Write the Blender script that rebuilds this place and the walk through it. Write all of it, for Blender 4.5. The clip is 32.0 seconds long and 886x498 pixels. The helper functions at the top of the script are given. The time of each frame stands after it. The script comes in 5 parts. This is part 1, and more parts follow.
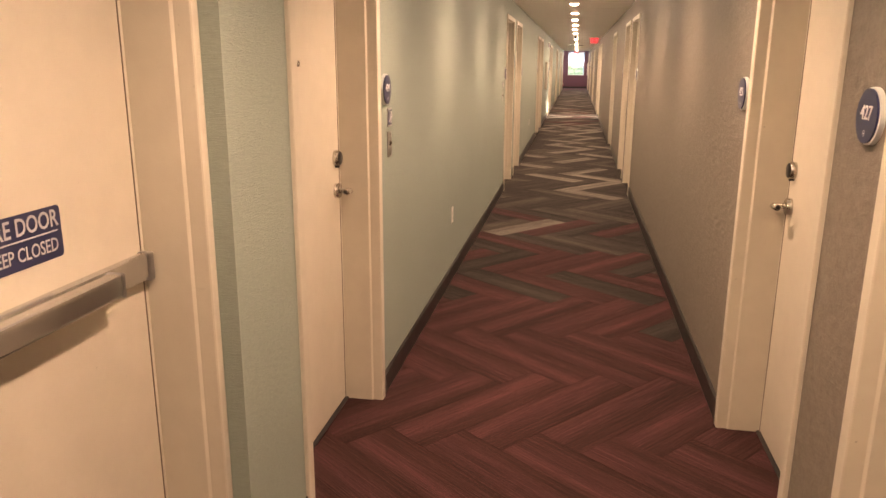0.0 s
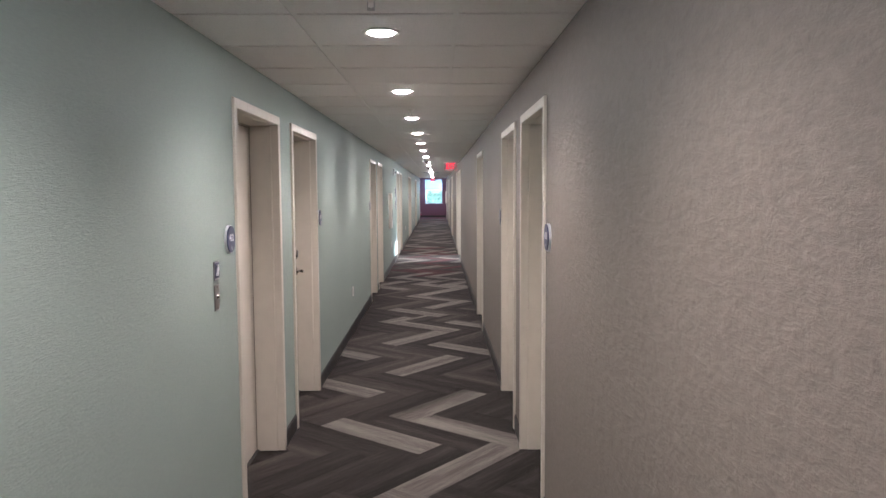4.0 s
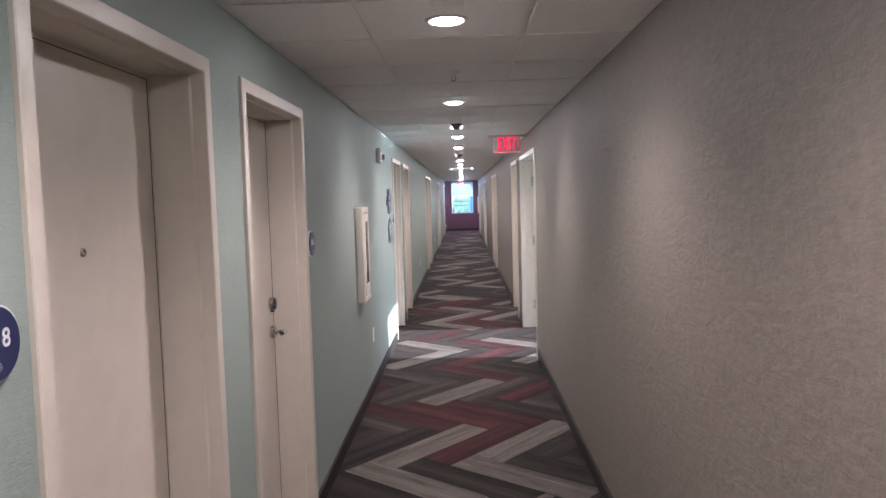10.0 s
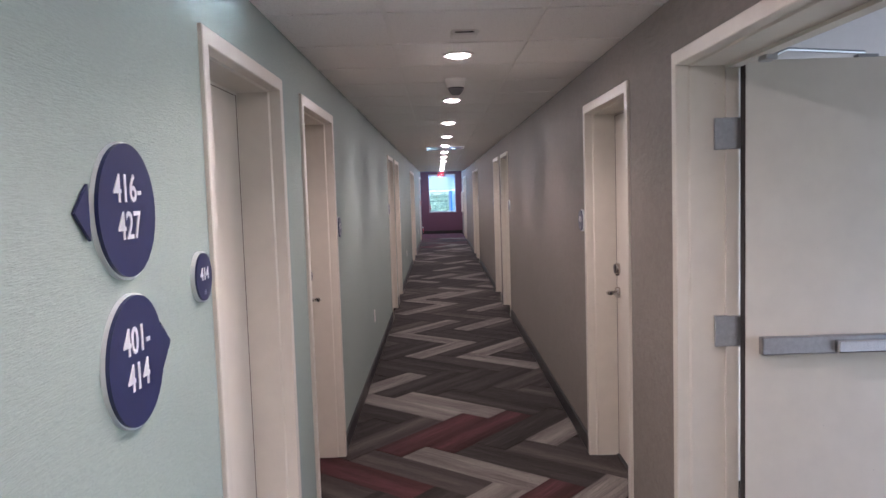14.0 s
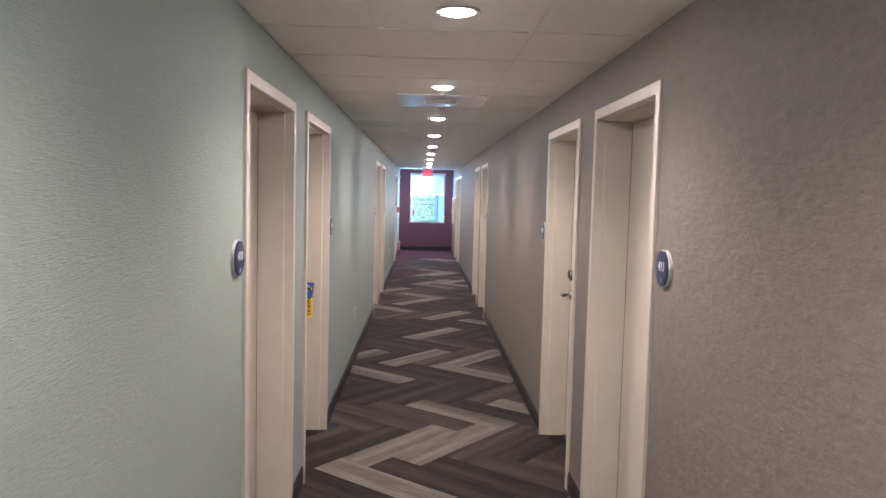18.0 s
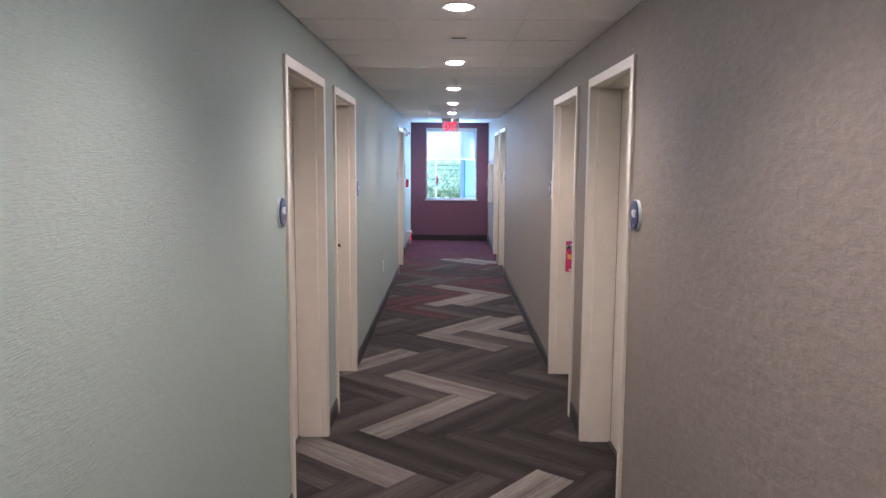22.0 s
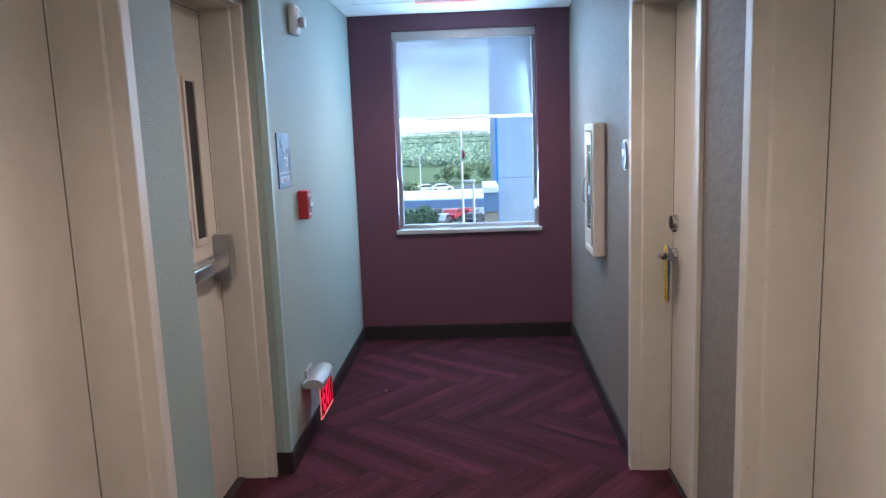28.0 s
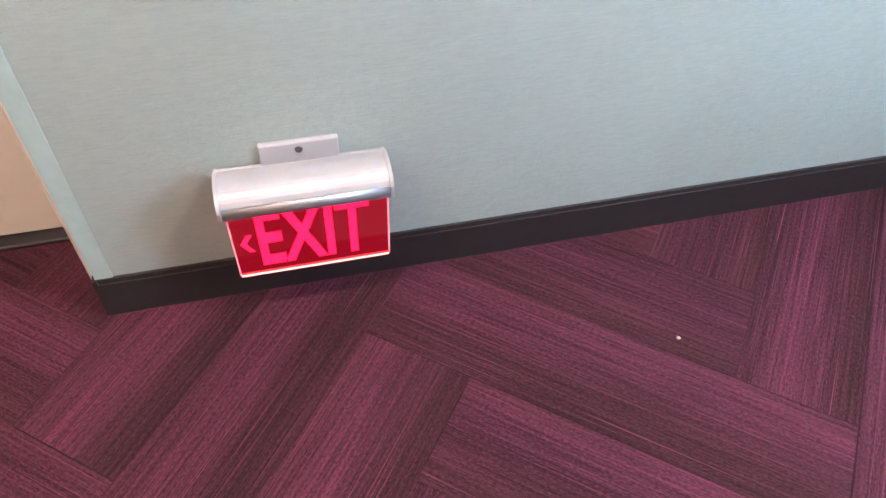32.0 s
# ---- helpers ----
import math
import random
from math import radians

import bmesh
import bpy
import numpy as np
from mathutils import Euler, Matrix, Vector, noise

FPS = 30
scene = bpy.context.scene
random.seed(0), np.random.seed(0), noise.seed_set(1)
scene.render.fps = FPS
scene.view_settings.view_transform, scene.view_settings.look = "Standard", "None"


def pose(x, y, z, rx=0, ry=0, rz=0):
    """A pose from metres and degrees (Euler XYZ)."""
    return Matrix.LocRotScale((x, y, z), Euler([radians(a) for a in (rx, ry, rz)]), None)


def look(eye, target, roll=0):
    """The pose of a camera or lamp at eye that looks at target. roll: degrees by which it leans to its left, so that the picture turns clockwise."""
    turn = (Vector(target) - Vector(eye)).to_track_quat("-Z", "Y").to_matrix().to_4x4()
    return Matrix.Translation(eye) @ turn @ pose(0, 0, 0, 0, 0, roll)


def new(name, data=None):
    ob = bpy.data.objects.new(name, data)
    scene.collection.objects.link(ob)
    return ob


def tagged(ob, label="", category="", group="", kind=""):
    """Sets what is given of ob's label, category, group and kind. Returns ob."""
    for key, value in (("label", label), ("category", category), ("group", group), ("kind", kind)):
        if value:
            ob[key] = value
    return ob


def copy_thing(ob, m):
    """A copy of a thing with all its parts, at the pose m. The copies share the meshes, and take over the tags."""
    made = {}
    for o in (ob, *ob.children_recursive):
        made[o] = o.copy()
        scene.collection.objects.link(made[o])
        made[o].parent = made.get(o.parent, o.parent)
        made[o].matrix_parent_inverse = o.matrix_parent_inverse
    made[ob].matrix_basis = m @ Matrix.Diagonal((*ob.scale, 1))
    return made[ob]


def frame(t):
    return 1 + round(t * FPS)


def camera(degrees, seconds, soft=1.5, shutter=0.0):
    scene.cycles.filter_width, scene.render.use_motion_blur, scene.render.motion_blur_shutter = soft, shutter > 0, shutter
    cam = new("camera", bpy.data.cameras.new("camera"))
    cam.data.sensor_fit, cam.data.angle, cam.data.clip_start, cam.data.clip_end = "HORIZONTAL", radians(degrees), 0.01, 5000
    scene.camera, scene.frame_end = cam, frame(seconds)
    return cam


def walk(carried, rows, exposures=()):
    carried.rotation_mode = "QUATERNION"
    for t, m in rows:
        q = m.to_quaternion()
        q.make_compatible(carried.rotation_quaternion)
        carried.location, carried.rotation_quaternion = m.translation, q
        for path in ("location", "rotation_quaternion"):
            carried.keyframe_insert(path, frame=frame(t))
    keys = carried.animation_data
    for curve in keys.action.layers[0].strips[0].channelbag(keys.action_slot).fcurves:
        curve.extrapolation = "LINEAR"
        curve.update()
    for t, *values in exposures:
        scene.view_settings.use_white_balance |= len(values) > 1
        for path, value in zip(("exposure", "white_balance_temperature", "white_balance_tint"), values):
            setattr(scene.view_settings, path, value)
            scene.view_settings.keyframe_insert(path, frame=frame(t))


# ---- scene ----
cam = camera(62.14, 32.0)
PATH = [
    (0.0, 0.077, -1.790, 1.534, 75.820, -0.287, 10.047),
    (0.5, 0.075, -1.304, 1.586, 82.840, 1.789, 2.640),
    (1.0, 0.114, -0.685, 1.613, 85.816, 2.537, 1.147),
    (1.5, 0.155, 0.001, 1.584, 84.379, 2.778, -2.703),
    (2.0, 0.190, 0.710, 1.549, 83.442, 2.519, -3.151),
    (2.5, 0.210, 1.433, 1.587, 83.068, 0.817, -0.372),
    (3.0, 0.243, 2.149, 1.605, 83.664, 0.577, -0.968),
    (3.5, 0.256, 2.885, 1.620, 85.029, 0.127, 1.846),
    (4.0, 0.230, 3.626, 1.648, 85.387, 0.300, -0.436),
    (4.5, 0.245, 4.400, 1.649, 86.448, 0.067, 0.141),
    (6.5, 0.229, 7.603, 1.653, 88.337, 0.735, -3.845),
    (7.0, 0.197, 8.392, 1.615, 88.453, 0.269, -3.997),
    (7.5, 0.200, 9.208, 1.644, 87.748, 0.500, -5.726),
    (8.0, 0.145, 9.967, 1.636, 87.317, 0.126, -2.425),
    (8.5, 0.083, 10.752, 1.643, 86.721, 0.630, -3.109),
    (9.0, 0.047, 11.522, 1.638, 85.970, 0.932, -1.146),
    (9.5, -0.011, 12.292, 1.639, 85.113, 1.863, -1.143),
    (10.0, 0.044, 13.096, 1.647, 85.892, 1.594, 1.552),
    (10.5, 0.033, 13.934, 1.633, 86.246, 0.643, 1.057),
    (11.0, 0.069, 14.715, 1.610, 86.704, 0.479, 0.931),
    (11.5, 0.024, 15.502, 1.609, 86.041, 0.371, 2.256),
    (12.0, 0.011, 16.293, 1.588, 85.849, 0.925, 0.301),
    (12.5, -0.030, 17.128, 1.604, 85.430, 0.923, 1.337),
    (13.0, -0.063, 17.881, 1.613, 85.983, 1.721, 0.955),
    (13.5, -0.074, 18.684, 1.619, 85.475, 1.321, 1.642),
    (14.0, -0.119, 19.457, 1.625, 85.498, 1.788, -0.324),
    (14.5, -0.097, 20.248, 1.635, 86.825, 1.529, 1.122),
    (16.5, -0.134, 23.736, 1.639, 84.649, 0.634, -1.134),
    (17.0, -0.169, 24.503, 1.639, 86.263, -0.293, -0.565),
    (17.5, -0.121, 25.290, 1.662, 85.545, -0.406, -1.281),
    (18.0, -0.102, 26.074, 1.663, 85.749, -1.421, -1.489),
    (18.5, -0.071, 26.873, 1.675, 85.702, -0.879, -2.701),
    (19.0, -0.056, 27.694, 1.684, 85.702, -0.450, -1.014),
    (19.5, -0.060, 28.537, 1.679, 84.564, -0.494, -1.183),
    (20.0, -0.030, 29.378, 1.661, 84.673, -0.658, 0.534),
    (20.5, -0.043, 30.269, 1.670, 84.259, 0.020, -1.075),
    (21.0, -0.029, 31.095, 1.664, 84.209, 0.335, 0.191),
    (21.5, -0.062, 31.939, 1.670, 83.395, 0.465, -0.644),
    (22.0, -0.036, 32.760, 1.651, 83.032, -0.303, 0.478),
    (22.5, -0.051, 33.590, 1.642, 82.666, -0.777, -0.336),
    (23.0, -0.010, 34.423, 1.622, 83.274, -1.232, -1.151),
    (23.5, -0.033, 35.254, 1.616, 84.039, -1.528, 0.272),
    (24.0, -0.002, 36.062, 1.598, 84.531, -2.178, -0.998),
    (24.5, -0.014, 36.939, 1.589, 84.736, -2.158, 1.575),
    (25.0, 0.017, 37.770, 1.620, 84.774, -2.078, 0.040),
    (25.5, 0.025, 38.597, 1.627, 83.722, -1.956, 2.533),
    (27.5, 0.057, 41.705, 1.551, 80.045, 2.016, 2.448),
    (28.0, 0.101, 42.395, 1.554, 80.920, 2.133, 2.737),
    (28.5, 0.170, 43.054, 1.541, 78.009, 1.235, 6.268),
    (29.0, 0.123, 43.686, 1.516, 68.815, -1.758, 16.273),
    (29.5, 0.160, 44.313, 1.376, 59.804, -0.909, 27.016),
    (30.0, 0.204, 44.826, 1.322, 51.846, -0.681, 40.991),
    (30.5, 0.176, 45.280, 1.213, 45.604, -2.779, 51.882),
    (31.0, 0.133, 45.637, 1.213, 41.169, -2.768, 62.858),
    (31.5, 0.133, 45.866, 1.208, 38.039, -1.897, 75.539),
    (32.0, 0.166, 45.983, 1.220, 40.518, -2.066, 76.267),
]
walk(cam, [(t, pose(*p)) for t, *p in PATH], [
    (0.0, 2.25, 9900, 27), (0.5, 2.2, 7700, 18), (1.0, 2.05, 6300, 12), (2.0, 2.0, 5800, 14), (4.0, 1.95, 5580, 14), (8.0, 1.93, 5620, 19), (10.0, 1.83, 5600, 19),
    (12.0, 1.95, 5300, 14), (13.0, 1.62, 5380, 21), (14.0, 1.45, 5700, 24), (14.5, 1.3, 5750, 22), (16.0, 1.7, 6000, 18), (17.0, 1.95, 5900, 20),
    (18.0, 2.0, 5850, 18), (19.0, 1.95, 5800, 16), (20.0, 1.7, 5480, 13), (21.0, 1.8, 5620, 17), (22.0, 1.88, 5700, 19), (23.0, 1.95, 5850, 19), (24.0, 1.65, 5720, 14), (25.0, 1.6, 5950, 12), (26.0, 1.65, 6000, 14),
    (28.0, 1.2, 6120, 18), (29.0, 1.3, 5650, 12), (30.0, 2.2, 6300, 16), (31.0, 2.5, 7000, 27), (32.0, 2.62, 7200, 28),
])

# ---- small lamps, sky and exposure ----
world = bpy.data.worlds.new("world")
scene.world = world
world.use_nodes = True
wn, wl = world.node_tree.nodes, world.node_tree.links
SUN_EL, SUN_TRAVEL = radians(21), Vector((-1.0, 0.03, 0.0)).normalized()
sky = wn.new("ShaderNodeTexSky")
sky.sky_type = "NISHITA"
sky.sun_disc = False
sky.sun_elevation = SUN_EL
sky.sun_rotation = math.atan2(-SUN_TRAVEL.x, -SUN_TRAVEL.y)
# thin fair-weather clouds over the sky
wtc = wn.new("ShaderNodeTexCoord")
wno = wn.new("ShaderNodeTexNoise")
wno.inputs["Scale"].default_value = 5.0
wno.inputs["Detail"].default_value = 6.0
wmap = wn.new("ShaderNodeMapping")
wmap.inputs["Scale"].default_value = (1.0, 1.0, 2.6)
wl.new(wtc.outputs["Generated"], wmap.inputs["Vector"])
wl.new(wmap.outputs["Vector"], wno.inputs["Vector"])
wr = wn.new("ShaderNodeValToRGB")
wr.color_ramp.elements[0].position = 0.42
wr.color_ramp.elements[1].position = 0.66
wl.new(wno.outputs["Fac"], wr.inputs["Fac"])
wmix = wn.new("ShaderNodeMix")
wmix.data_type = "RGBA"
wl.new(wr.outputs["Color"], wmix.inputs["Factor"])
wl.new(sky.outputs["Color"], wmix.inputs["A"])
wmix.inputs["B"].default_value = (9.5, 11.4, 14.8, 1)
wl.new(wmix.outputs["Result"], wn["Background"].inputs["Color"])
wn["Background"].inputs["Strength"].default_value = 0.15

sun_data = bpy.data.lights.new("sun", "SUN")
sun_data.energy, sun_data.angle, sun_data.color = 5.0, radians(0.5), (1.0, 0.93, 0.86)
sun = new("sun", sun_data)
sun.matrix_basis = look((0, 0, 0), SUN_TRAVEL * math.cos(SUN_EL) - Vector((0, 0, math.sin(SUN_EL))))

# daylight of the high sky, let in at the head of the end window
day = bpy.data.lights.new("window_daylight", "AREA")
day.shape, day.size, day.size_y, day.energy, day.color = "RECTANGLE", 0.56, 0.06, 5.0, (0.36, 0.68, 1.0)
new("window_daylight", day).matrix_basis = pose(0.008, 47.835, 2.186, -56, 0, 0)

# daylight of the low sky, let in at both sides of the end window
for s, watts in ((1, 10.0), (-1, 5.0)):
    jamb = bpy.data.lights.new("window_daylight", "AREA")
    jamb.shape, jamb.size, jamb.size_y, jamb.energy, jamb.color = "RECTANGLE", 0.02, 1.15, watts, (0.40, 0.72, 1.0)
    new("window_daylight", jamb).matrix_basis = look((0.008 + s * 0.500, 47.84, 1.45), (0.008 - s * 0.40, 47.30, 1.40))

# daylight of the sky in the opening of the side hall window
hall_sky = bpy.data.lights.new("side_hall_daylight", "AREA")
hall_sky.shape, hall_sky.size, hall_sky.size_y, hall_sky.energy, hall_sky.color = "RECTANGLE", 2.8, 1.85, 12.0, (0.84, 0.92, 1.0)
new("side_hall_daylight", hall_sky).matrix_basis = look((3.40, 21.65, 1.11), (0.0, 21.65, 1.11))

# narrow lamp added at the side hall window, for sunlight thrown up the wall
up = bpy.data.lights.new("added_wall_patch_beam", "AREA")
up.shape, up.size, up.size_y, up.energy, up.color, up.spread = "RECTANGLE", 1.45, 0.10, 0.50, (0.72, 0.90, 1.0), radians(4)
new("added_wall_patch_beam", up).matrix_basis = look((3.40, 21.2, 0.52), (-0.76, 21.2, 2.19))

# ---- materials ----


class Nodes:
    """A material's node tree with a few short helpers."""

    def __init__(self, name, rough=0.6, metal=0.0):
        self.m = bpy.data.materials.new(name)
        self.m.use_nodes = True
        self.n, self.l = self.m.node_tree.nodes, self.m.node_tree.links
        self.b = self.n["Principled BSDF"]
        self.b.inputs["Roughness"].default_value = rough
        self.b.inputs["Metallic"].default_value = metal

    def coord(self, kind="Object", scale=(1, 1, 1), rot=(0, 0, 0)):
        c, m = self.n.new("ShaderNodeTexCoord"), self.n.new("ShaderNodeMapping")
        m.inputs["Scale"].default_value = scale
        m.inputs["Rotation"].default_value = rot
        self.l.new(c.outputs[kind], m.inputs["Vector"])
        return m.outputs["Vector"]

    def noise(self, vec, scale, detail=4.0, rough=0.55, distort=0.0):
        t = self.n.new("ShaderNodeTexNoise")
        for k, v in (("Scale", scale), ("Detail", detail), ("Roughness", rough), ("Distortion", distort)):
            t.inputs[k].default_value = v
        self.l.new(vec, t.inputs["Vector"])
        return t.outputs["Fac"]

    def ramp(self, fac, stops):
        r = self.n.new("ShaderNodeValToRGB")
        while len(r.color_ramp.elements) < len(stops):
            r.color_ramp.elements.new(0.5)
        for e, (p, c) in zip(r.color_ramp.elements, stops):
            e.position, e.color = p, (*c, 1) if len(c) == 3 else c
        self.l.new(fac, r.inputs["Fac"])
        return r.outputs["Color"]

    def math(self, op, a, b):
        t = self.n.new("ShaderNodeMath")
        t.operation = op
        for k, v in enumerate((a, b)):
            if isinstance(v, (int, float)):
                t.inputs[k].default_value = v
            else:
                self.l.new(v, t.inputs[k])
        return t.outputs[0]

    def mix(self, fac, a, b, mode="MIX"):
        t = self.n.new("ShaderNodeMix")
        t.data_type, t.blend_type = "RGBA", mode
        for k, v in (("Factor", fac), ("A", a), ("B", b)):
            if isinstance(v, (int, float)):
                t.inputs[k].default_value = v
            elif isinstance(v, tuple):
                t.inputs[k].default_value = (*v, 1)
            else:
                self.l.new(v, t.inputs[k])
        return t.outputs["Result"]

    def color(self, c):
        if isinstance(c, tuple):
            self.b.inputs["Base Color"].default_value = (*c, 1)
        else:
            self.l.new(c, self.b.inputs["Base Color"])
        return self

    def bump(self, height, strength, distance):
        t = self.n.new("ShaderNodeBump")
        t.inputs["Strength"].default_value, t.inputs["Distance"].default_value = strength, distance
        self.l.new(height, t.inputs["Height"])
        self.l.new(t.outputs["Normal"], self.b.inputs["Normal"])
        return self

    def rough(self, fac, lo, hi):
        t = self.n.new("ShaderNodeMapRange")
        t.inputs["To Min"].default_value, t.inputs["To Max"].default_value = lo, hi
        self.l.new(fac, t.inputs["Value"])
        self.l.new(t.outputs["Result"], self.b.inputs["Roughness"])
        return self


def lighter(c, k):
    return tuple(min(1.0, v * k) for v in c)


def plain(name, c, rough=0.5, metal=0.0, spread=0.06, scale=30.0, relief=0.0):
    """A nearly even surface with faint mottling and relief."""
    k = Nodes(name, rough, metal)
    v = k.coord()
    f = k.noise(v, scale, 5.0)
    k.color(k.ramp(f, [(0.3, lighter(c, 1 - spread)), (0.7, lighter(c, 1 + spread))]))
    k.rough(k.noise(v, scale * 0.3), max(0.02, rough - 0.06), min(1, rough + 0.06))
    if relief:
        k.bump(f, 0.5, relief)
    return k.m


def painted(name, c, rough):
    """Enamel on metal: roller texture, faint mottling and sparse scuffs."""
    k = Nodes(name, rough)
    v = k.coord()
    f = k.noise(v, 11.0, 5.0)
    tone = k.ramp(f, [(0.3, lighter(c, 0.965)), (0.7, lighter(c, 1.03))])
    scuff = k.noise(k.coord(scale=(9, 9, 26)), 1.0, 4.0, 0.7)
    speck = k.noise(v, 75.0, 2.0, 0.5)
    tone = k.mix(k.ramp(scuff, [(0.70, (0, 0, 0)), (0.80, (0.5, 0.5, 0.5))]), tone, lighter(c, 0.72))
    k.color(k.mix(k.ramp(speck, [(0.76, (0, 0, 0)), (0.80, (0.6, 0.6, 0.6))]), tone, lighter(c, 0.45)))
    k.rough(k.noise(v, 4.0), rough - 0.06, rough + 0.08)
    k.bump(k.noise(v, 260.0, 2.0), 0.35, 0.0006)
    return k.m


def wallpaper(name, c, fine, coarse, relief):
    """Embossed vinyl wall covering: short strokes along the wall over a soft mottling."""
    k = Nodes(name, 0.62)
    strokes = k.noise(k.coord(scale=(fine[0], fine[0], fine[1])), 1.0, 5.0, 0.6, 0.4)
    grain = k.noise(k.coord(scale=(1, 1, 1.6)), coarse, 6.0, 0.65)
    cloud = k.noise(k.coord(), 1.3, 3.0)
    tone = k.mix(0.5, k.ramp(strokes, [(0.3, lighter(c, 0.82)), (0.7, lighter(c, 1.14))]),
                 k.ramp(grain, [(0.3, lighter(c, 0.88)), (0.72, lighter(c, 1.10))]))
    k.color(k.mix(0.35, tone, k.ramp(cloud, [(0.35, lighter(c, 0.93)), (0.65, lighter(c, 1.06))])))
    k.rough(grain, 0.5, 0.72)
    k.bump(k.math("ADD", k.math("MULTIPLY", strokes, 0.6), k.math("MULTIPLY", grain, 0.8)), 0.75, relief)
    return k.m


def crinkled(name, c, relief):
    """Crinkled vinyl wall covering: uneven flecks of one to three centimetres with fine pits."""
    k = Nodes(name, 0.6)
    flecks = k.noise(k.coord(scale=(20, 20, 42)), 1.0, 6.0, 0.68, 0.25)
    patch = k.noise(k.coord(scale=(11, 11, 26)), 1.0, 4.0, 0.6, 0.5)
    pits = k.noise(k.coord(scale=(90, 90, 230)), 1.0, 2.0, 0.5)
    cloud = k.noise(k.coord(), 1.1, 3.0)
    ridge = k.ramp(flecks, [(0.34, (0, 0, 0)), (0.70, (1, 1, 1))])
    tone = k.mix(0.4, k.ramp(flecks, [(0.34, lighter(c, 0.68)), (0.5, c), (0.66, lighter(c, 1.32))]),
                 k.ramp(patch, [(0.34, lighter(c, 0.80)), (0.66, lighter(c, 1.20))]))
    tone = k.mix(0.18, tone, k.ramp(pits, [(0.36, lighter(c, 0.6)), (0.5, c)]))
    k.color(k.mix(0.3, tone, k.ramp(cloud, [(0.35, lighter(c, 0.92)), (0.65, lighter(c, 1.07))])))
    k.rough(flecks, 0.48, 0.72)
    k.bump(k.math("ADD", k.math("MULTIPLY", ridge, 0.7), k.math("ADD", k.math("MULTIPLY", patch, 1.1), k.math("MULTIPLY", pits, 0.14))), 0.62, relief)
    return k.m


def carpet(name, low, mid, high, fade=None):
    """Tufted plank: loops in rows along its length, streaks of several widths; fade is a browner dye that the tone runs into across the plank."""
    k = Nodes(name, 0.95)
    k.b.inputs["Specular IOR Level"].default_value = 0.15
    band = k.noise(k.coord("UV", (0.35, 9.0, 1)), 1.0, 2.0, 0.5)
    streak = k.noise(k.coord("UV", (3.6, 165.0, 1)), 1.0, 3.0, 0.7)
    loops = k.noise(k.coord("UV", (130.0, 260.0, 1)), 1.0, 2.0, 0.6)
    tone = k.math("ADD", k.math("MULTIPLY", band, 0.42), k.math("MULTIPLY", streak, 0.58))
    tone = k.math("ADD", tone, k.math("MULTIPLY", k.math("SUBTRACT", loops, 0.5), 0.55))
    yarn = k.noise(k.coord("UV", (1.6, 300.0, 1)), 1.0, 1.0, 0.5)
    base = k.ramp(tone, [(0.36, low), (0.5, mid), (0.66, high)])
    accent = k.ramp(yarn, [(0.58, (0, 0, 0)), (0.68, (0.5, 0.5, 0.5))])
    dyed = k.mix(accent, base, k.ramp(tone, [(0.36, mid), (0.5, lighter(high, 1.25))]))
    if fade:
        cut = k.n.new("ShaderNodeSeparateXYZ")
        k.l.new(k.coord("UV", (1, 1 / PW, 1)), cut.inputs[0])
        wander = k.math("MULTIPLY", k.math("SUBTRACT", k.noise(k.coord("UV", (1.1, 6.0, 1)), 1.0, 2.0), 0.5), 0.5)
        across = k.math("ADD", k.math("FRACT", cut.outputs["Y"], 0.0), wander)
        share = k.ramp(across, [(0.02, (0.30, 0.30, 0.30)), (0.25, (0.36, 0.36, 0.36)), (0.62, (1, 1, 1)), (0.80, (0.85, 0.85, 0.85)), (1.0, (0.5, 0.5, 0.5))])
        brown = k.ramp(tone, [(0.36, lighter(fade, 0.55)), (0.5, fade), (0.66, lighter(fade, 1.8))])
        dyed = k.mix(share, brown, dyed)
        strand = k.ramp(k.noise(k.coord("UV", (2.2, 420.0, 1)), 1.0, 1.0, 0.5), [(0.66, (0, 0, 0)), (0.72, (0.55, 0.55, 0.55))])
        dyed = k.mix(strand, dyed, lighter(high, 1.7))
    k.color(dyed)
    k.bump(k.math("ADD", loops, k.math("MULTIPLY", streak, 0.8)), 0.8, 0.003)
    return k.m


M_MINT = wallpaper("mint_wallpaper", (0.294, 0.358, 0.323), (30, 330), 45.0, 0.0040)
M_TAUPE = crinkled("taupe_wallpaper", (0.200, 0.174, 0.150), 0.0040)
M_PLUM_WALL = wallpaper("plum_wallpaper", (0.130, 0.052, 0.084), (60, 90), 80.0, 0.0010)
M_DARK_WALL = plain("dark_hall_paint", (0.14, 0.13, 0.13), 0.6)
M_TRIM = painted("cream_trim_paint", (0.61, 0.568, 0.490), 0.34)
M_LEAF = painted("cream_door_paint", (0.62, 0.573, 0.495), 0.32)
M_WHITE = plain("white_plastic", (0.78, 0.77, 0.74), 0.38, 0, 0.02)
M_GLOSS = plain("glossy_white_enamel", (0.70, 0.70, 0.70), 0.14, 0.25, 0.02)
M_IVORY = plain("ivory_enamel", (0.70, 0.66, 0.585), 0.35, 0, 0.03, 18.0, 0.0003)
M_BASE = plain("black_vinyl_base", (0.022, 0.020, 0.020), 0.38, 0, 0.15, 40.0, 0.0004)
M_NAVY = plain("navy_acrylic", (0.022, 0.028, 0.085), 0.32, 0, 0.05)
M_SIGNTEXT = plain("white_lettering", (0.64, 0.64, 0.66), 0.45, 0, 0.01)
